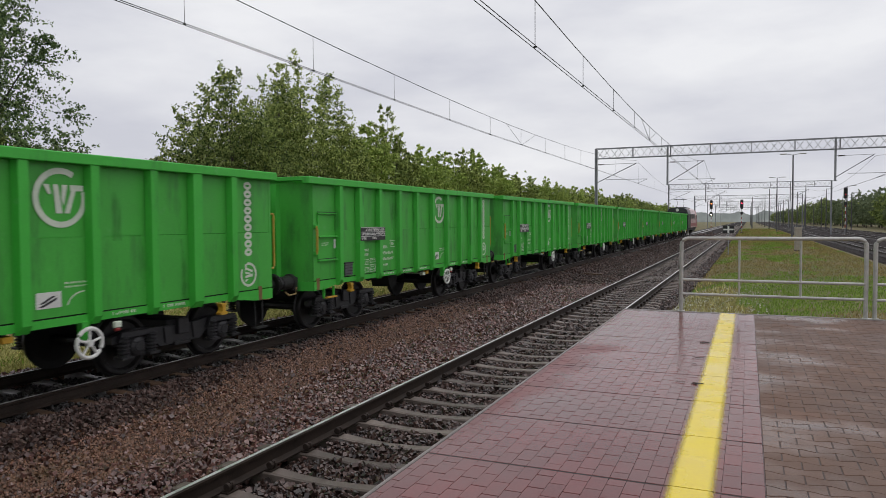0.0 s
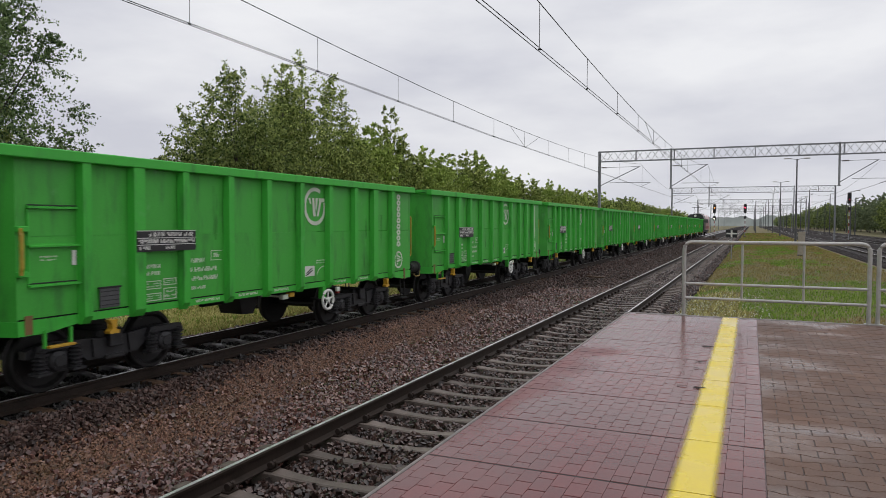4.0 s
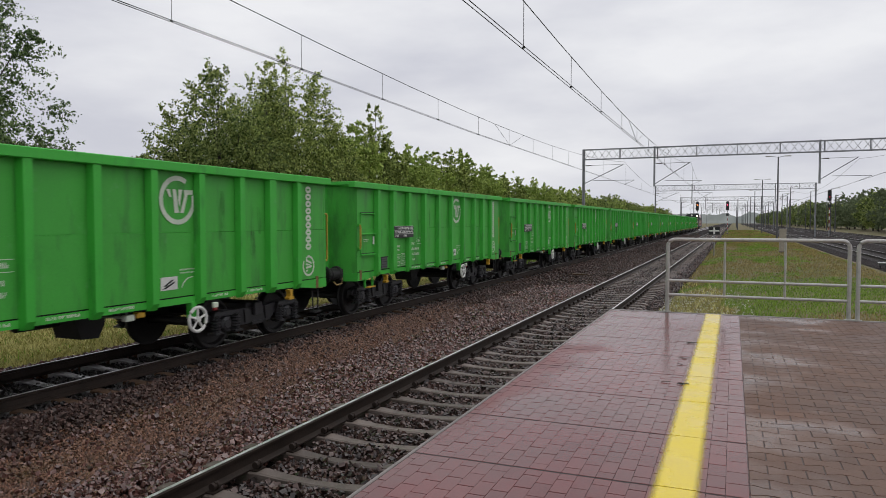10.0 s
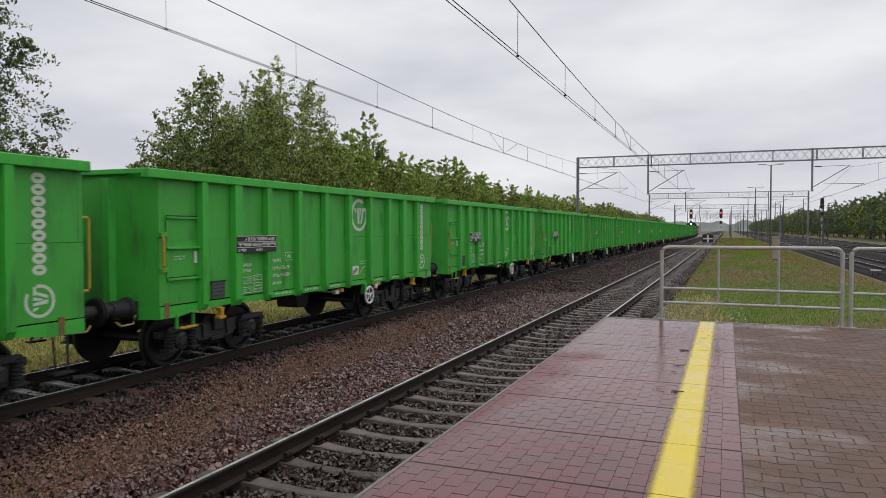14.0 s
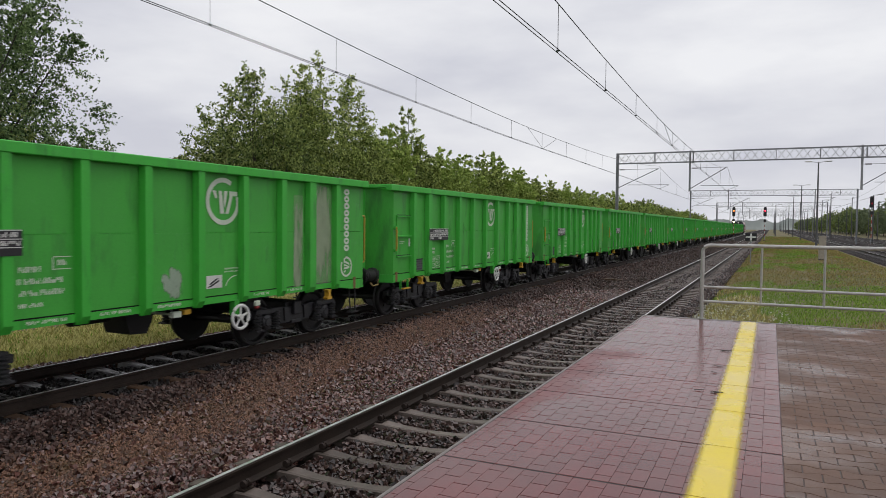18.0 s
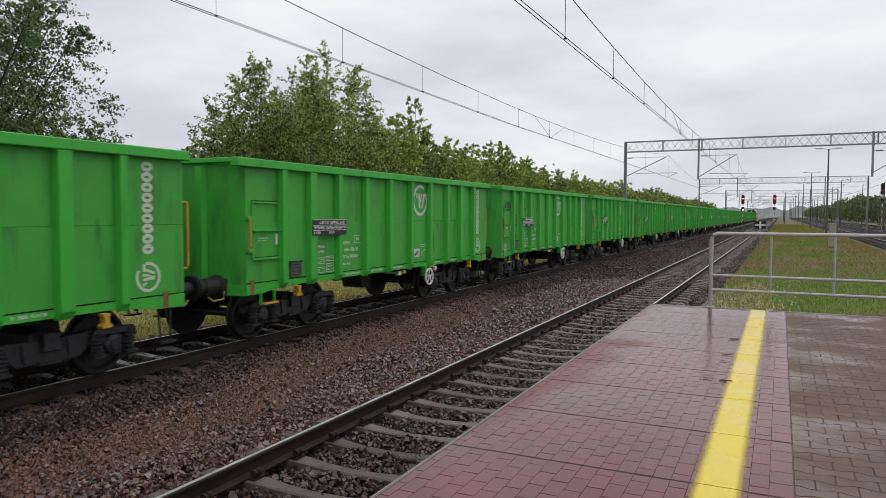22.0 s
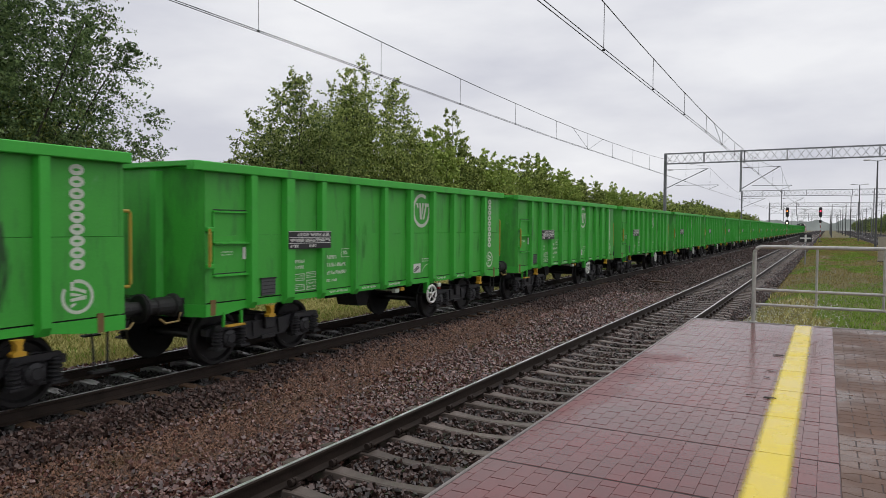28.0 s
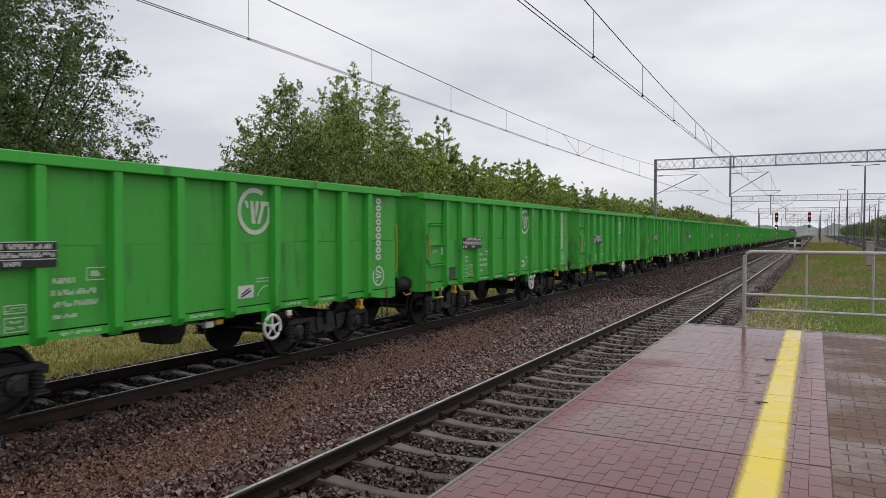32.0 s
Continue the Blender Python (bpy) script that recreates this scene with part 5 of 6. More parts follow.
def cross_board(x, y, z0):
    root = empty("cross_sign", (x, y, z0))
    tagged(root, "black board with a white cross on a post beside the track", "railway sign")
    part("sign_post", rod(B(), (0, 0, 0), (0, 0, 2.0), 0.035, 8), MAST, root)
    bd = part("sign_board", box(B(), -0.37, 0.37, -0.06, -0.035, 1.50, 2.04, 0.01), BLACK, root)
    bm = box(B(), -0.34, 0.34, -0.066, -0.0605, 1.72, 1.82)
    box(bm, -0.06, 0.06, -0.067, -0.0605, 1.53, 2.01)
    part("white_cross", bm, WHITE, bd)


cross_board(2.3, 48, -0.22)


def cabinet(x, y, z0):
    root = empty("relay_cabinet", (x, y, z0))
    tagged(root, "cream concrete relay cabinet standing in the meadow", "cabinet")
    part("body", box(B(), -0.24, 0.24, -0.25, 0.25, 0, 1.75, 0.02), BOXCREAM, root)
    part("lid", box(B(), -0.28, 0.28, -0.29, 0.29, 1.75, 1.84, 0.02), BOXCREAM, root)
    part("plinth", box(B(), -0.27, 0.27, -0.29, 0.29, -0.25, 0.10, 0.02), CONCRETE, root)
    d = part("door", box(B(), -0.20, 0.20, -0.262, -0.25, 0.25, 1.6, 0.004), BOXCREAM, root)
    part("handle", box(B(), 0.15, 0.19, -0.285, -0.262, 0.9, 1.05, 0.004), MAST, d)


cabinet(7.1, 55.4, -0.2)


def plank(x, y, z):
    """A rough board left lying on the ballast."""
    bm = B()
    prism(bm, [(-0.46, -0.02), (-0.40, 0.03), (0.38, 0.035), (0.47, -0.015)], "y", -0.14, 0.14)
    ob = part("plank", bm, RUSTY_CRUST)
    ob.matrix_basis = pose(x, y, z, 0, 3, 8)
    tagged(ob, "reddish brown board lying on the ballast between the tracks", "plank")


plank(-2.99, 27.5, -0.25)


def track_box(x, y, z0):
    root = empty("track_box", (x, y, z0))
    tagged(root, "small track connection box with a pale lid on a post", "junction box")
    for dx in (-0.13, 0.13):
        part("leg", rod(B(), (dx, 0, -0.15), (dx, 0, 0.22), 0.03, 8), DARK, root)
    part("body", box(B(), -0.20, 0.20, -0.14, 0.14, 0.18, 0.32, 0.015), GREY_PLATE, root)
    part("lid", box(B(), -0.23, 0.23, -0.17, 0.17, 0.32, 0.37, 0.015), WHITE, root)


track_box(11.0, 38.8, -0.35)


# ---- platform end railing ----
def railing(x0, x1, y):
    root = empty("tube_railing", (0, y, PLAT_Z))
    tagged(root, "grey galvanised tube railing across the platform's end", "railing", group="railings at the platform's end")
    h, r = 1.125, 0.1
    pts = [(x0, 0, -0.12), (x0, 0, h - r)] + [(x0 + r - r * math.cos(a), 0, h - r + r * math.sin(a)) for a in (0.4, 0.8, 1.2)] + [(x0 + r, 0, h)]
    pts += [(x1 - r, 0, h)] + [(x1 - r + r * math.sin(a), 0, h - r + r * math.cos(a)) for a in (0.4, 0.8, 1.2)] + [(x1, 0, h - r), (x1, 0, -0.12)]
    part("hoop_frame", pipe(B(), pts, 0.029, 10), GALV, root)
    for z in (0.49, 0.27):
        part("cross_rail", rod(B(), (x0, 0, z), (x1, 0, z), 0.021, 8), GALV, root)
    for k in (1, 2):
        x = x0 + (x1 - x0) * k / 3
        part("baluster", rod(B(), (x, 0, 0.27), (x, 0, h), 0.017, 8), GALV, root)
    for x in (x0, x1):
        part("base_collar", turned(B(), [(0, 0.06), (0.012, 0.06), (0.014, 0.034)], "z", 12, (x, 0, 0)), GALV, root)


for k in range(3):
    railing(2.62 + 2.57 * k, 5.08 + 2.57 * k, 6.48)

# ---- trees and undergrowth ----
def leaf_cloud(rng, pts, size):
    """A small folded leaf pair at every point, turned at random."""
    n = len(pts)
    d1 = rng.normal(size=(n, 3))
    d1 /= np.linalg.norm(d1, axis=1, keepdims=True)
    d2 = np.cross(d1, rng.normal(size=(n, 3)))
    d2 /= np.linalg.norm(d2, axis=1, keepdims=True)
    s = size * rng.uniform(0.6, 1.3, (n, 1))
    a = pts - d1 * s * 0.5
    b = pts + d2 * s * 0.32
    c = pts + d1 * s * 0.6
    e = pts - d2 * s * 0.32
    if size > 0.29:
        return np.stack([a - d2 * s * 0.2, b, c], 1).reshape(-1, 3), np.arange(3 * n).reshape(-1, 3)
    v = np.stack([a, b, c, e], 1).reshape(-1, 3)
    f = (np.arange(n)[:, None] * 4 + np.arange(4)[None])
    return v, f


def crown_points(rng, h, r, base, shoots, per, reach, spire, ragged, clump):
    """Points along leafy shoots on spreading boughs; only the tips narrow to leaders, so the dome has a spiky, uneven outline."""
    n = int(26 + r * 8)
    u = rng.uniform(0.0, 1.0, n)
    out = r * 0.92 * np.sqrt(u)
    a = rng.uniform(0, math.tau, n)
    top = base + (h - base) * (1 - 0.74 * u ** 1.5) * rng.uniform(1 - 0.6 * ragged, 1.0, n) ** 1.0
    top[0], out[0] = h, 0.1 * r
    tips = np.stack([out * np.cos(a), out * np.sin(a), top], 1)
    share = (top - base) + 0.6 * r
    k = rng.choice(n, shoots, p=share / share.sum())
    t = rng.uniform(0.12, 1.0, (shoots, 1)) ** 0.62
    foot = np.array([0, 0, base * 0.6])
    c = foot + (tips[k] - foot) * np.concatenate([t ** 0.7, t ** 0.7, t], 1)
    side = rng.normal(size=(shoots, 3))
    side[:, 2] = side[:, 2] * 0.5 + spire
    side[:, :2] += 0.7 * tips[k, :2] / (np.linalg.norm(tips[k, :2], axis=1, keepdims=True) + 0.2)
    side /= np.linalg.norm(side, axis=1, keepdims=True)
    ln = (reach * (0.42 + np.minimum(0.85, (1 - t) * 3.2)) * (0.55 + 0.10 * r) * rng.uniform(0.3, 1.15, (shoots, 1)))[:, :, None]
    q = rng.uniform(0, 1, (shoots, per, 1)) ** 0.6
    p = c[:, None, :] + side[:, None, :] * q * ln + rng.normal(size=(shoots, per, 3)) * clump * reach ** 0.5
    p = p.reshape(-1, 3)
    p = p[(p[:, 2] > 0.2) & (p[:, 2] < h * 1.04)]
    return np.concatenate([tips, np.ones((n, 1))], 1), p


def tree(name, x, y, h, r, leaf, seed, shoots=420, per=26, size=0.17, base=None, reach=1.0, z0=-0.55, label="leafy green tree behind the railway", limbs=True, spire=0.5, ragged=0.35, clump=0.055):
    rng = np.random.default_rng(seed)
    root = empty(name, (x, y, z0))
    tagged(root, label, "tree", group="trees along the line")
    base = h * 0.22 if base is None else base
    boughs, p = crown_points(rng, h, r, base, shoots, per, reach, spire, ragged, clump)
    bm = B()
    top = Vector((rng.uniform(-0.3, 0.3), rng.uniform(-0.3, 0.3), h * 0.8))
    tr = 0.018 * h
    pts = [Vector((0, 0, -0.2)), Vector((top.x * 0.2, top.y * 0.3, h * 0.25)), Vector((top.x * 0.6, top.y * 0.6, h * 0.52)), top]
    for i, (a, b) in enumerate(zip(pts, pts[1:])):
        rod(bm, a, b, tr * (1 - 0.3 * i), 8, tr * (0.7 - 0.3 * i) + 0.01)
    part("trunk", bm, BARK, root)
    if limbs:
        for bx, by, bz, _ in boughs[:18]:
            a = Vector((0, 0, base * 0.6 + 0.02 * h))
            e = Vector((bx, by, bz * 0.97))
            m = a.lerp(e, 0.45) + Vector((bx, by, 0)) * 0.12
            bm = rod(B(), a, m, tr * 0.30, 6, tr * 0.17)
            rod(bm, m, e, tr * 0.17, 6, 0.012)
            part("limb", bm, BARK, root)
    v, f = leaf_cloud(rng, p, size)
    cr = new("crown", raw_mesh("crown", v, f, leaf))
    cr.parent = root
    return root


def back_tree(name, x, y, h, r, leaf, seed, shoots, per, size, base, reach, **more):
    """A tree of the row behind the train, which stands well back from the track."""
    k = 1.41
    return tree(name, 3.56 + (x - 3.56) * k, -4.83 + (y + 4.83) * k, 2.76 + (h - 2.76) * k, r * k, leaf, seed, int(shoots * 1.25), per, size * 1.25, base, reach * k, **more)


# the near trees, from behind the train's tail to the tall group
back_tree("tree", -16.0, 4.7, 12.8, 5.6, LEAF_DEEP, 11, 4300, 36, 0.086, 1.2, 1.0, label="tall dark tree with loose drooping twigs beside the line", spire=-0.25, ragged=0.5, clump=0.048)
back_tree("tree", -17.6, 0.5, 12.0, 4.5, LEAF_DEEP, 17, 900, 24, 0.14, 1.0, 1.1, spire=0.0)
back_tree("tree", -15.2, 6.4, 6.6, 2.4, LEAF_MID, 12, 900, 24, 0.11, 0.8, 0.9, spire=0.2)
back_tree("tree", -16.2, 18.6, 9.4, 3.6, LEAF, 13, 1350, 26, 0.125, 0.8, 1.2, label="bushy green tree with upright shoots", spire=0.22, ragged=0.45)
back_tree("tree", -16.4, 23.6, 10.7, 3.7, LEAF_MID, 14, 1750, 26, 0.125, 0.8, 1.2, label="bushy green tree with upright shoots", spire=0.22, ragged=0.45)
back_tree("tree", -15.8, 16.4, 6.0, 1.8, LEAF, 15, 650, 24, 0.125, 0.5, 0.8, ragged=0.5)
back_tree("tree", -15.8, 21.4, 9.7, 3.0, LEAF_MID, 18, 1250, 24, 0.125, 0.5, 1.1, ragged=0.5)
back_tree("tree", -15.3, 25.8, 7.4, 2.0, LEAF_MID, 19, 700, 24, 0.125, 0.5, 0.8, ragged=0.5)
back_tree("tree", -16.0, 31.5, 9.6, 1.7, LEAF_MID, 16, 700, 24, 0.125, 0.6, 0.8, label="slim green tree with a pointed top", spire=0.8, ragged=0.5)
rows = random.Random(7)
spots = [(-15.2, 27.6, 8.1, 2.2), (-16.4, 33.2, 8.2, 2.2), (-15.8, 36, 7.6, 2.4), (-16.0, 39.4, 7.6, 2.3), (-15.6, 42.4, 7.9, 2.1), (-16.2, 46.6, 8.4, 1.7), (-15.4, 49, 6.9, 2.2),
         (-16.4, 52.5, 7.6, 2.4), (-15.6, 56.5, 7.2, 2.4), (-16.6, 61, 7.5, 2.5), (-15.5, 66, 7.3, 2.4), (-16.2, 71, 7.0, 2.7)]
for i, (x, y, h, r) in enumerate(spots):
    back_tree("tree", x, y, h, r + 0.5, (LEAF_MID if i in (1, 4, 8) else LEAF_LIGHT), 30 + i, 760, 20, 0.19, 0.4, 0.85, limbs=i < 5, spire=0.5)
y = 76.0
i = 0
while y < 240:
    back_tree("tree", -16.0 + rows.uniform(-1.0, 1.0) - (y - 77) * 0.012, y, rows.uniform(6.2, 7.6), rows.uniform(3.0, 3.8),
         rows.choice((LEAF_MID, LEAF_LIGHT, LEAF, LEAF_MID)), 60 + i, 300, 15, 0.40, 0.3, 1.1, limbs=False)
    y += rows.uniform(4.0, 5.5)
    i += 1
# unseen trees, added behind the platform to block low sky light on rear-facing sides
for i, (x, y) in enumerate(((-14, -16), (-16, -26), (-15, -37), (-14, -50), (-6, -62), (4, -66), (14, -62), (22, -50), (24, -38))):
    tree("tree", x, y, 14, 5.0, LEAF_MID, 400 + i, 260, 12, 0.7, 0.4, 1.6, limbs=False)
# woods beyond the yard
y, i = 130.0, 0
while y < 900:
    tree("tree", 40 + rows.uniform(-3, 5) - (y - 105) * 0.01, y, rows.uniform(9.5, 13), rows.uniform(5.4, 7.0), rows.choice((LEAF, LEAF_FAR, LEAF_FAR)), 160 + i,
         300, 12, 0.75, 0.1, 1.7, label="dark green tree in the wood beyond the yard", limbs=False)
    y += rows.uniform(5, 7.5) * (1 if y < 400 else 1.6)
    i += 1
# wooded rise that closes the distance; its rain haze is a glowing painted colour
def backdrop():
    m = bpy.data.materials.new("painted_rain_haze")
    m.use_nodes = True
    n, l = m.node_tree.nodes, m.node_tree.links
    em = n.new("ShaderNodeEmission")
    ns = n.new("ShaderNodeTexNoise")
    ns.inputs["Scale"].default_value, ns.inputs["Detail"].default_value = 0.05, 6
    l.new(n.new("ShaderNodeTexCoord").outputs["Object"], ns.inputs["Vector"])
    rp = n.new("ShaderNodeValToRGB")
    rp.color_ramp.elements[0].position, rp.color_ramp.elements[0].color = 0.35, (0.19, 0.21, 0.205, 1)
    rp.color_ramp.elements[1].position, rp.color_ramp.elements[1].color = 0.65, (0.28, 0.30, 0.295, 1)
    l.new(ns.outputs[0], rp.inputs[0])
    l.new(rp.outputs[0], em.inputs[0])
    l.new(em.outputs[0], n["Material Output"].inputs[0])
    k = 400
    top = []
    for i in range(k + 1):
        x = -500 + 1100 * i / k
        top.append((x, 11 + 4 * noise.noise((x * 0.012, 0, 5)) + 4 * noise.noise((x * 0.06, 0, 9)) + 2.5 * noise.noise((x * 0.25, 0, 1))))
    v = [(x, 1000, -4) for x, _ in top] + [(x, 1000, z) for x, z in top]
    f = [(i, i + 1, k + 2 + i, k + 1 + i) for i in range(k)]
    tagged(new("backdrop", raw_mesh("backdrop", np.array(v), np.array(f), m)), "wooded rise in the distance, its grey-green rain haze painted as a glow", "woods", kind="structure")


backdrop()


def tufts(name, xs, ys, n, h, mat, seed, label, zfun, kind="grass", keep=None, width=1.0):
    """Blades of grass or weeds in one object; keep gives the share that grows at a place."""
    rng = np.random.default_rng(seed)
    x, yv = rng.uniform(*xs, n), ys[0] + (ys[1] - ys[0]) * rng.uniform(0, 1, n) ** 1.7
    if keep:
        k = np.array([keep(a, b) for a, b in zip(x, yv)]) > rng.uniform(0, 1, n)
        x, yv = x[k], yv[k]
        n = len(x)
    z = np.array([zfun(a, b) for a, b in zip(x, yv)])
    hh = h * rng.uniform(0.4, 1.3, n)
    a = rng.uniform(0, math.tau, n)
    w = (0.008 + 0.03 * hh) * width * (1 + 0.03 * (yv - ys[0]))
    lean = rng.normal(size=(n, 2)) * 0.5 * hh[:, None]
    dx, dy = np.cos(a) * w, np.sin(a) * w
    p0 = np.stack([x - dx, yv - dy, z - 0.02], 1)
    p1 = np.stack([x + dx, yv + dy, z - 0.02], 1)
    p2 = np.stack([x + lean[:, 0], yv + lean[:, 1], z + hh], 1)
    v = np.stack([p0, p1, p2], 1).reshape(-1, 3)
    tagged(new(name, raw_mesh(name, v, np.arange(3 * n).reshape(-1, 3), mat)), label, kind, kind="stuff")


def lush(x, y):
    """Where the meadow is green rather than dry."""
    g = 0.58 + 1.3 * noise.noise((x * 0.28, y * 0.10, 7)) + 0.9 * noise.noise((x * 1.1, y * 0.4, 2))
    if y < 9.5:
        g += 0.16 if x > 3.4 else -0.2
    elif y < 13:
        g -= 0.22 if x < 6 else 0.05
    elif y < 25:
        g += 0.55 if 3.3 < x < 8.2 else -0.15
    else:
        g -= 0.30
    g = 0.5 + 2.6 * (g - 0.5)
    return min(1.0, max(0.03, g - (0.30 if x < 2.7 else 0) - (0.25 if x > 8.8 else 0)))


tufts("grass", (1.75, 10.4), (6.5, 90), 110000, 0.075, GRASS, 1, "short green grass of the meadow past the platform", ground_z, keep=lush)
tufts("grass", (1.6, 10.4), (6.5, 90), 110000, 0.075, STRAW, 2, "dry brown grass among the green", ground_z, keep=lambda a, b: 0.75 * (1 - lush(a, b)))
tufts("grass", (1.6, 3.6), (6.5, 26), 4000, 0.16, DRY, 6, "tall straw-coloured weeds along the track's edge", ground_z, keep=lambda a, b: 0.6 * (1 - lush(a, b)))
tufts("grass", (1.8, 10.2), (70, 200), 26000, 0.13, STRAW, 8, "dry grass of the far meadow", ground_z, width=3.0, keep=lambda a, b: 0.9 - 0.6 * lush(a, b))
tufts("grass", (1.8, 10.2), (70, 200), 26000, 0.13, GRASS, 9, "green grass of the far meadow", ground_z, width=3.0, keep=lush)
rng = np.random.default_rng(3)
fx = 1.75 + 2.2 * rng.uniform(0, 1, 2200) ** 2.2
fy = 6.55 + 13 * rng.uniform(0, 1, 2200) ** 1.6
fz = np.array([ground_z(a, b) for a, b in zip(fx, fy)]) + rng.uniform(0.05, 0.16, 2200)
fv, ff = leaf_cloud(rng, np.stack([fx, fy, fz], 1), 0.036)
tagged(new("daisies", raw_mesh("daisies", fv, ff, FLOWER)), "small white flowers scattered in the grass", "flowers", kind="stuff")
tufts("grass", (-13, -7.6), (-4, 34), 110000, 0.09, DRY, 4, "dry yellow grass and weeds behind the train's track", ground_z, width=2.8)
tufts("grass", (-20, -7.6), (-4, 45), 60000, 0.12, GRASS, 5, "green weeds behind the train's track", ground_z, width=1.5, keep=lambda a, b: 0.35 + 1.4 * noise.noise((a * 0.6, b * 0.25, 4)))

# ---- platform ----
PAVER = material("mauve_paver", (0.205, 0.052, 0.049), (0.122, 0.032, 0.031), rough=0.36, scale=1.3, fine=60, bump=0.25, spec=0.38, dist=0.003, rnd=0.22, coords="World",
                 stain=(0.130, 0.055, 0.050), stain_scale=0.8, stain_at=(0.46, 0.70), film=(0.75, 0.30, 0.46, 0.17))
wetter_towards(PAVER, 1.8, 2.5, -0.16, 0.10)


def line_paint():
    """Yellow sprayed paint: solid in the middle, a speckled fade at both sides."""
    m = material("yellow_line_paint", (0.86, 0.68, 0.03), (0.76, 0.56, 0.03), rough=0.32, scale=2.5, fine=50, bump=0.15, dist=0.003, wet=0.1,
                 stain=(0.62, 0.50, 0.16), stain_scale=5, stain_at=(0.62, 0.78))
    n, l = m.node_tree.nodes, m.node_tree.links
    co = n.new("ShaderNodeTexCoord")
    sx = n.new("ShaderNodeSeparateXYZ")
    l.new(co.outputs["Object"], sx.inputs[0])
    d = n.new("ShaderNodeMath")
    d.operation = "SUBTRACT"
    d.inputs[1].default_value = 3.294
    l.new(sx.outputs[0], d.inputs[0])
    ab = n.new("ShaderNodeMath")
    ab.operation = "ABSOLUTE"
    l.new(d.outputs[0], ab.inputs[0])
    ns = n.new("ShaderNodeTexNoise")
    ns.inputs["Scale"].default_value, ns.inputs["Detail"].default_value = 160, 2
    l.new(co.outputs["Object"], ns.inputs["Vector"])
    j = n.new("ShaderNodeMath")
    j.operation = "MULTIPLY_ADD"
    j.inputs[1].default_value = 0.05
    l.new(ns.outputs[0], j.inputs[0])
    l.new(ab.outputs[0], j.inputs[2])
    mr = n.new("ShaderNodeMapRange")
    mr.inputs[1].default_value, mr.inputs[2].default_value, mr.inputs[3].default_value, mr.inputs[4].default_value = 0.108, 0.150, 1.0, 0.0
    l.new(j.outputs[0], mr.inputs[0])
    l.new(mr.outputs[0], n["Principled BSDF"].inputs["Alpha"])
    return m


LINE = line_paint()
BROWN_PAVER = material("brown_paver", (0.182, 0.102, 0.068), (0.088, 0.050, 0.035), rough=0.60, spec=0.32, scale=0.9, fine=70, bump=0.3, dist=0.004, rnd=0.14, coords="World",
                       stain=(0.165, 0.128, 0.118), stain_scale=1.3, stain_at=(0.57, 0.70), film=(1.2, 0.52, 0.66, 0.24))
wetter_towards(BROWN_PAVER, 3.66, 5.0, 0.11, -0.09)
EARTH = material("joint_earth", (0.062, 0.036, 0.029), (0.034, 0.020, 0.016), rough=0.55, scale=9, fine=80, bump=0.3)
JOINT = material("joint_sand", (0.115, 0.052, 0.046), (0.065, 0.031, 0.028), rough=0.4, fine=80, bump=0.4)
EDGE = material("platform_edge_concrete", (0.28, 0.25, 0.23), (0.14, 0.125, 0.115), rough=0.5, scale=3, fine=60, bump=0.3)


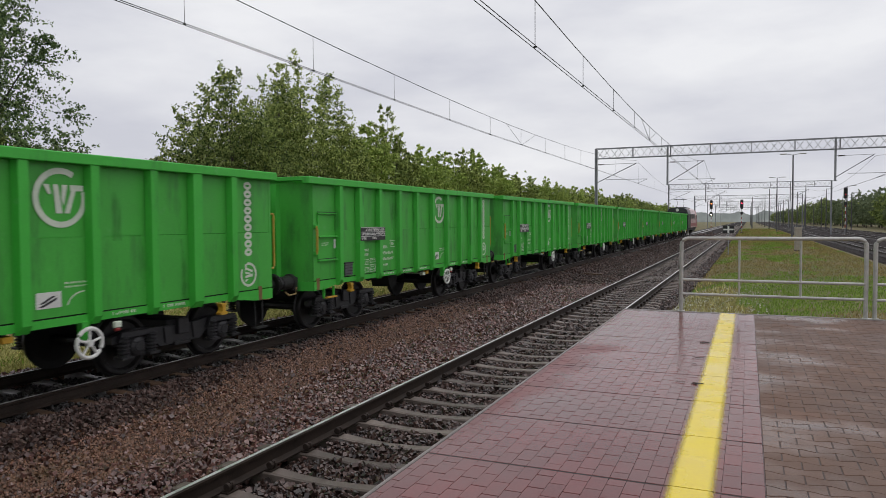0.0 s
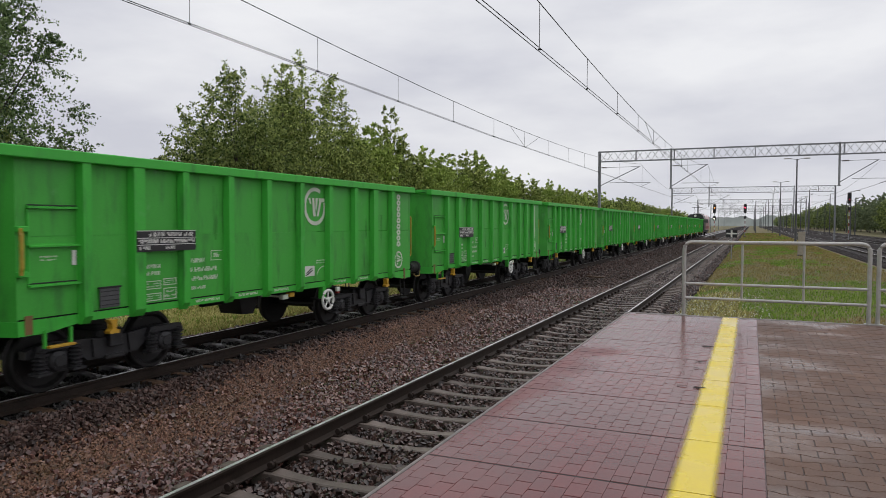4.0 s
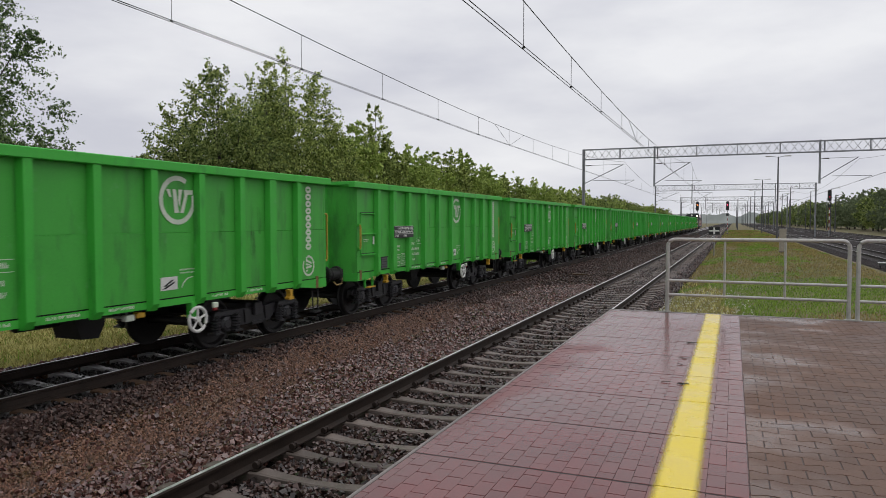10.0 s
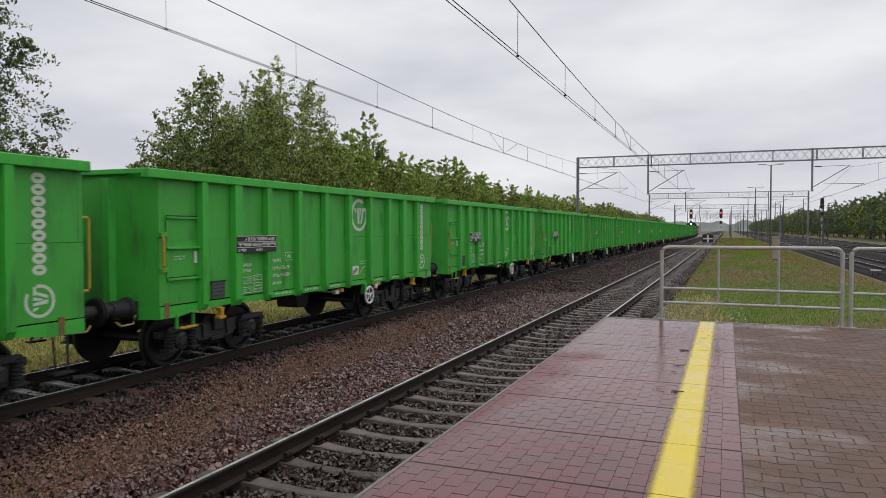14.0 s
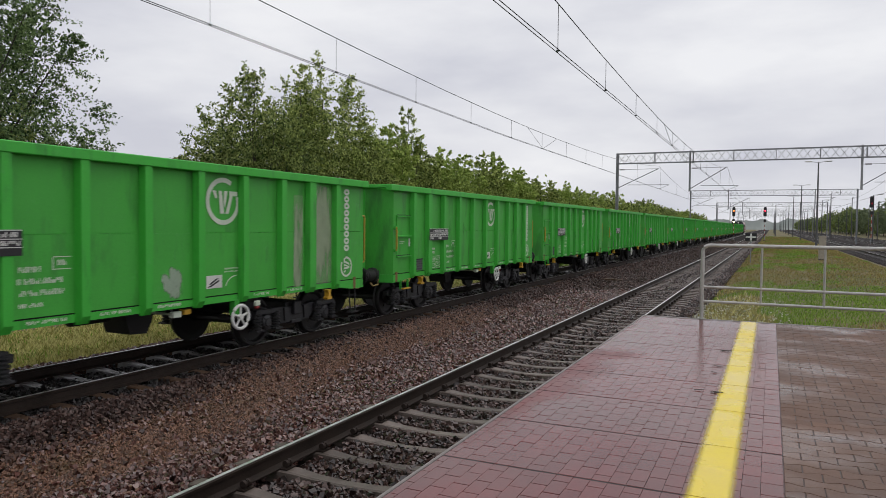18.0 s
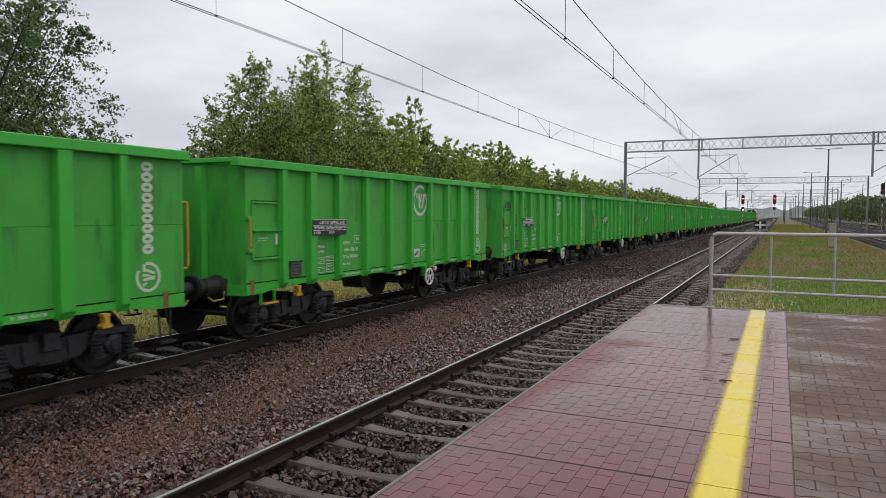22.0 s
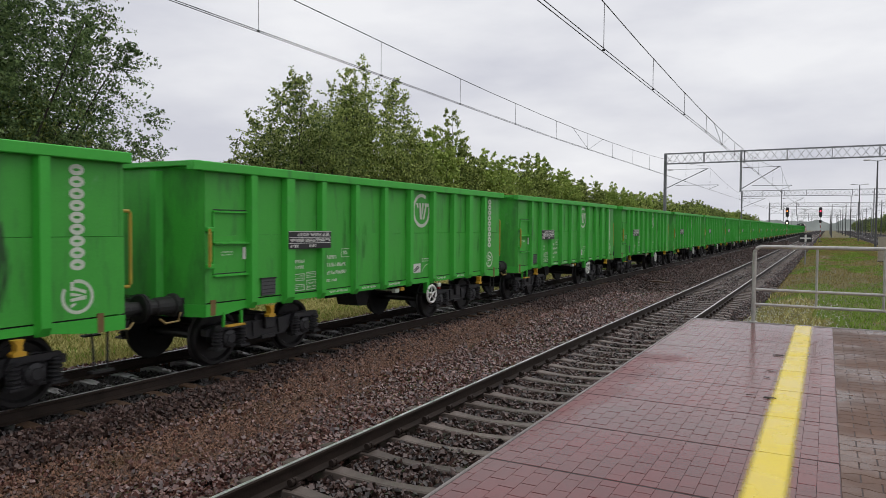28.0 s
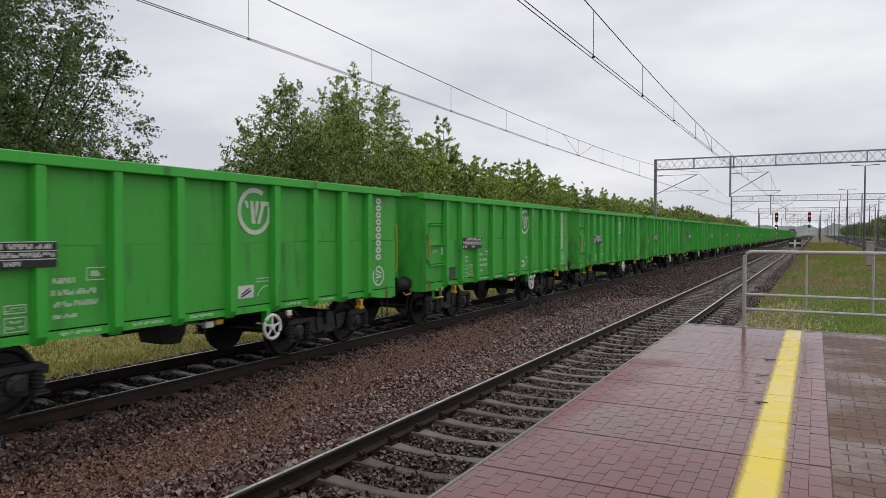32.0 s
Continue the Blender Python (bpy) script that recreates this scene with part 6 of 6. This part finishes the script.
def build_platform():
    bm = box(B(), PLAT_X + 0.004, 16, -40, PLAT_END, -0.6, PLAT_Z - 0.0055)
    root = tagged(part("platform", bm, JOINT), "railway platform paved with wet mauve and brown blocks", "platform", kind="structure")
    bm = box(B(), PLAT_X, PLAT_X + 0.022, -40, PLAT_END, PLAT_Z - 0.20, PLAT_Z + 0.003, 0.006)
    part("edge_strip", bm, EDGE, root, "pale worn concrete edge strip")
    part("platform_wall", box(B(), PLAT_X + 0.03, PLAT_X + 0.10, -40, PLAT_END - 0.01, -0.6, PLAT_Z - 0.19), EDGE, root)
    part("end_kerb", box(B(), PLAT_X, 16, PLAT_END, PLAT_END + 0.08, -0.3, PLAT_Z + 0.002, 0.008), EDGE, root, "narrow concrete kerb at the platform's end")
    # oblong pavers in rows across the platform, in bays parted by open joints
    bw, bd, t = 0.0945, 0.1872, 0.02

    def block(w, d):
        bm = B()
        c, e = 0.0022, 0.0007          # worn edges: wide across the platform, tight along it
        lo = [bm.verts.new(p) for p in ((0, 0, -t), (w, 0, -t), (w, d, -t), (0, d, -t))]
        md = [bm.verts.new(p) for p in ((0, 0, -c), (w, 0, -c), (w, d, -c), (0, d, -c))]
        hi = [bm.verts.new(p) for p in ((e, c, 0), (w - e, c, 0), (w - e, d - c, 0), (e, d - c, 0))]
        for a, b in ((lo, md), (md, hi)):
            for i in range(4):
                j = (i + 1) % 4
                bm.faces.new((a[i], a[j], b[j], b[i]))
        bm.faces.new(hi)
        return bm
    gx, g = 0.0012, 0.0050           # the joints along the platform are packed tighter than those across it
    rim = 0.0495                       # the cut course along the edge strip
    full, half = (mesh_of("paver", block(bw - gx, d - g), PAVER) for d in (bd, bd / 2))
    full_cut, half_cut = (mesh_of("paver", block(rim - gx, d - g), PAVER) for d in (bd, bd / 2))
    full_end, half_end = (mesh_of("paver", block(bw + 0.019 - gx, d - g), PAVER) for d in (bd, bd / 2))
    shapes = (full, half, full_cut, half_cut, full_end, half_end)
    rng = random.Random(3)
    places = []
    x_hi = 3.64
    for bay in range(-10, 7):
        y0 = -0.085 + 0.95 * bay
        for c in range(20):
            x = 2.308 + bw * (c - 6)
            cut = 0
            if c == 0:
                x, cut = 2.308 - 5 * bw - rim, 2
            elif c == 19:
                cut = 4                # the broad course along the brown paving
            if x + bw > x_hi + 0.03:
                continue
            y = y0 + 0.012
            if c % 2 == 0:
                places.append((x, y, 1 + cut))
                y += bd / 2
            while y + bd < y0 + 0.958:
                places.append((x, y, cut))
                y += bd
            if c % 2 == 0:
                places.append((x, y, 1 + cut))
    places = [p for p in places if p[1] + (bd / 2 if p[2] % 2 else bd) < PLAT_END]
    near = [p for p in places if -1.75 < p[1] < 1.05]
    rest = [p for p in places if not -1.75 < p[1] < 1.05]
    for x, y, k in near:
        o = new("paver", shapes[k])
        o.parent = root
        o.location = (x, y, PLAT_Z + rng.uniform(-0.0008, 0.0008))
        o.rotation_euler = (rng.uniform(-0.003, 0.003), rng.uniform(-0.004, 0.004), 0)
    join(root, "distant_pavers", shapes, rest, PAVER, rng, 0.0008)
    # bone-shaped interlocking pavers on the rest of the platform: broad ends lie in the waists of the next rows
    w, d = 0.198, 0.120

    def bone_block(width, start):
        """One block with broad ends and a narrow waist; start is where along the bone it begins (a cut half begins at the waist)."""
        bm = B()
        n = 10 if width > 0.15 else 5
        xs = [0.003 + (width - 0.006) * i / n for i in range(n + 1)]
        wave = [(x, 0.0125 * max(-1.0, min(1.0, 1.5 * math.cos(math.tau * (start + width * i / n) / w)))) for i, x in enumerate(xs)]
        o = [(x, 0.0028 - y) for x, y in wave] + [(x, d - 0.0028 + y) for x, y in wave[::-1]]
        lo = [bm.verts.new((x, y, -t)) for x, y in o]
        md = [bm.verts.new((x, y, -0.004)) for x, y in o]
        hi = [bm.verts.new((x + (width / 2 - x) * 0.02, y + (d / 2 - y) * 0.035, 0)) for x, y in o]
        for a, b in ((lo, md), (md, hi)):
            for i in range(len(o)):
                j = (i + 1) % len(o)
                bm.faces.new((a[i], a[j], b[j], b[i]))
        bm.faces.new(hi)
        return mesh_of("interlocking_paver", bm, BROWN_PAVER)
    kinds = (bone_block(w, 0.0), bone_block(w / 2, w / 2))
    places = []
    r = 0
    y = -9.12
    while y + d < PLAT_END:
        x = 3.652 + (w / 2 if r % 2 else 0)
        if r % 2:
            places.append((3.652, y, 1))
        while x < 8.4:
            places.append((x, y, 0))
            x += w
        y += d
        r += 1
    near = [p for p in places if p[1] < 2.4 and -1.6 < p[1] and p[0] < 5.2][:300]
    keep = set(near)
    for x, y, k in near:
        o = new("interlocking_paver", kinds[k])
        o.parent = root
        o.location = (x, y, PLAT_Z + rng.uniform(-0.0015, 0.0015))
        o.rotation_euler = (rng.uniform(-0.006, 0.006), rng.uniform(-0.005, 0.005), 0)
    join(root, "distant_interlocking_pavers", kinds, [p for p in places if p not in keep], BROWN_PAVER, rng, 0.0015)
    part("joint_filling", box(B(), 3.660, 8.4, -9.3, PLAT_END - 0.01, PLAT_Z - 0.012, PLAT_Z - 0.0035), EARTH, root, "dark earth in the joints between the brown blocks")
    for bay in range(-9, 7):
        y = -0.085 + 0.95 * bay
        part("bay_joint", box(B(), PLAT_X + 0.024, 3.651, y - 0.008, y + 0.014, PLAT_Z - 0.016, PLAT_Z - 0.002), SEAM, root, "open dark joint between paving bays")
    # the sprayed yellow safety line, bay by bay
    for bay in range(-10, 7):
        ya, yb = -0.085 + 0.95 * bay + 0.010, -0.085 + 0.95 * (bay + 1)
        yb = min(yb, PLAT_END - 0.01)
        part("safety_line", box(B(), 3.150, 3.438, ya, yb, PLAT_Z - 0.004, PLAT_Z + 0.0035), LINE, root, "sprayed yellow painted line")
    part("rear_paving", box(B(), PLAT_X + 0.05, 16, -40, -9.6, PLAT_Z - 0.0045, PLAT_Z), BROWN_PAVER, root)


def join(root, name, meshes, places, mat, rng, jig):
    """The pavers past the near ones, as one piece of real geometry."""
    vs, fs, base = [], [], 0
    data = [(np.array([v.co for v in me.vertices]), [tuple(p.vertices) for p in me.polygons]) for me in meshes]
    for x, y, k in places:
        co, polys = data[k]
        vs.append(co + np.array([x, y, PLAT_Z + rng.uniform(-jig, jig)]))
        fs += [tuple(i + base for i in p) for p in polys]
        base += len(co)
    me = bpy.data.meshes.new(name)
    me.from_pydata(np.concatenate(vs).tolist(), [], fs)
    me.materials.append(mat)
    ob = new(name, me)
    ob.parent = root
    tagged(ob, kind="stuff")


build_platform()


def litter(x, y, n, seed):
    """A few dead twigs and leaf scraps stuck to the wet paving."""
    r = random.Random(seed)
    root = empty("dead_twig", (x, y, PLAT_Z + 0.004))
    tagged(root, "scrap of dead dark twig and leaf on the wet paving", "twig", group="litter on the platform")
    bm = B()
    for _ in range(n):
        a, ln = r.uniform(0, 3.1), r.uniform(0.03, 0.07)
        cx, cy = r.uniform(-0.03, 0.03), r.uniform(-0.015, 0.015)
        rod(bm, (cx - ln * math.cos(a), cy - 0.4 * ln * math.sin(a), 0.003), (cx + ln * math.cos(a), cy + 0.4 * ln * math.sin(a), 0.006), 0.004, 5, 0.002)
    part("twig", bm, BARK, root)


for x, y, n in ((3.115, 3.627, 5), (3.096, 2.658, 2), (3.156, 1.464, 4), (3.05, 1.499, 1), (3.063, 2.307, 1)):
    litter(x, y, n, int(100 * y))


# ---- what moves ----
def motions():
    times = [0.5 * i for i in range(65)]
    spin_times = [i / 15 for i in range(481)]
    r = 0.446
    for w, off in WAGONS:
        walk(w, [(t, pose(TRACK_X, train_y(t) + off, -0.03)) for t in times])
    walk(LOCO, [(t, pose(TRACK_X, train_y(t) + LOCO_AT, -0.03)) for t in times])
    for w, _ in WAGONS + [(LOCO, 0)]:
        for b in w.children:
            for s in b.children:
                if s.name.startswith("wheelset"):
                    c = s.location.copy()
                    walk(s, [(t, pose(c.x, c.y, c.z, -math.degrees((train_y(t) - train_y(0)) / r))) for t in spin_times])


motions()
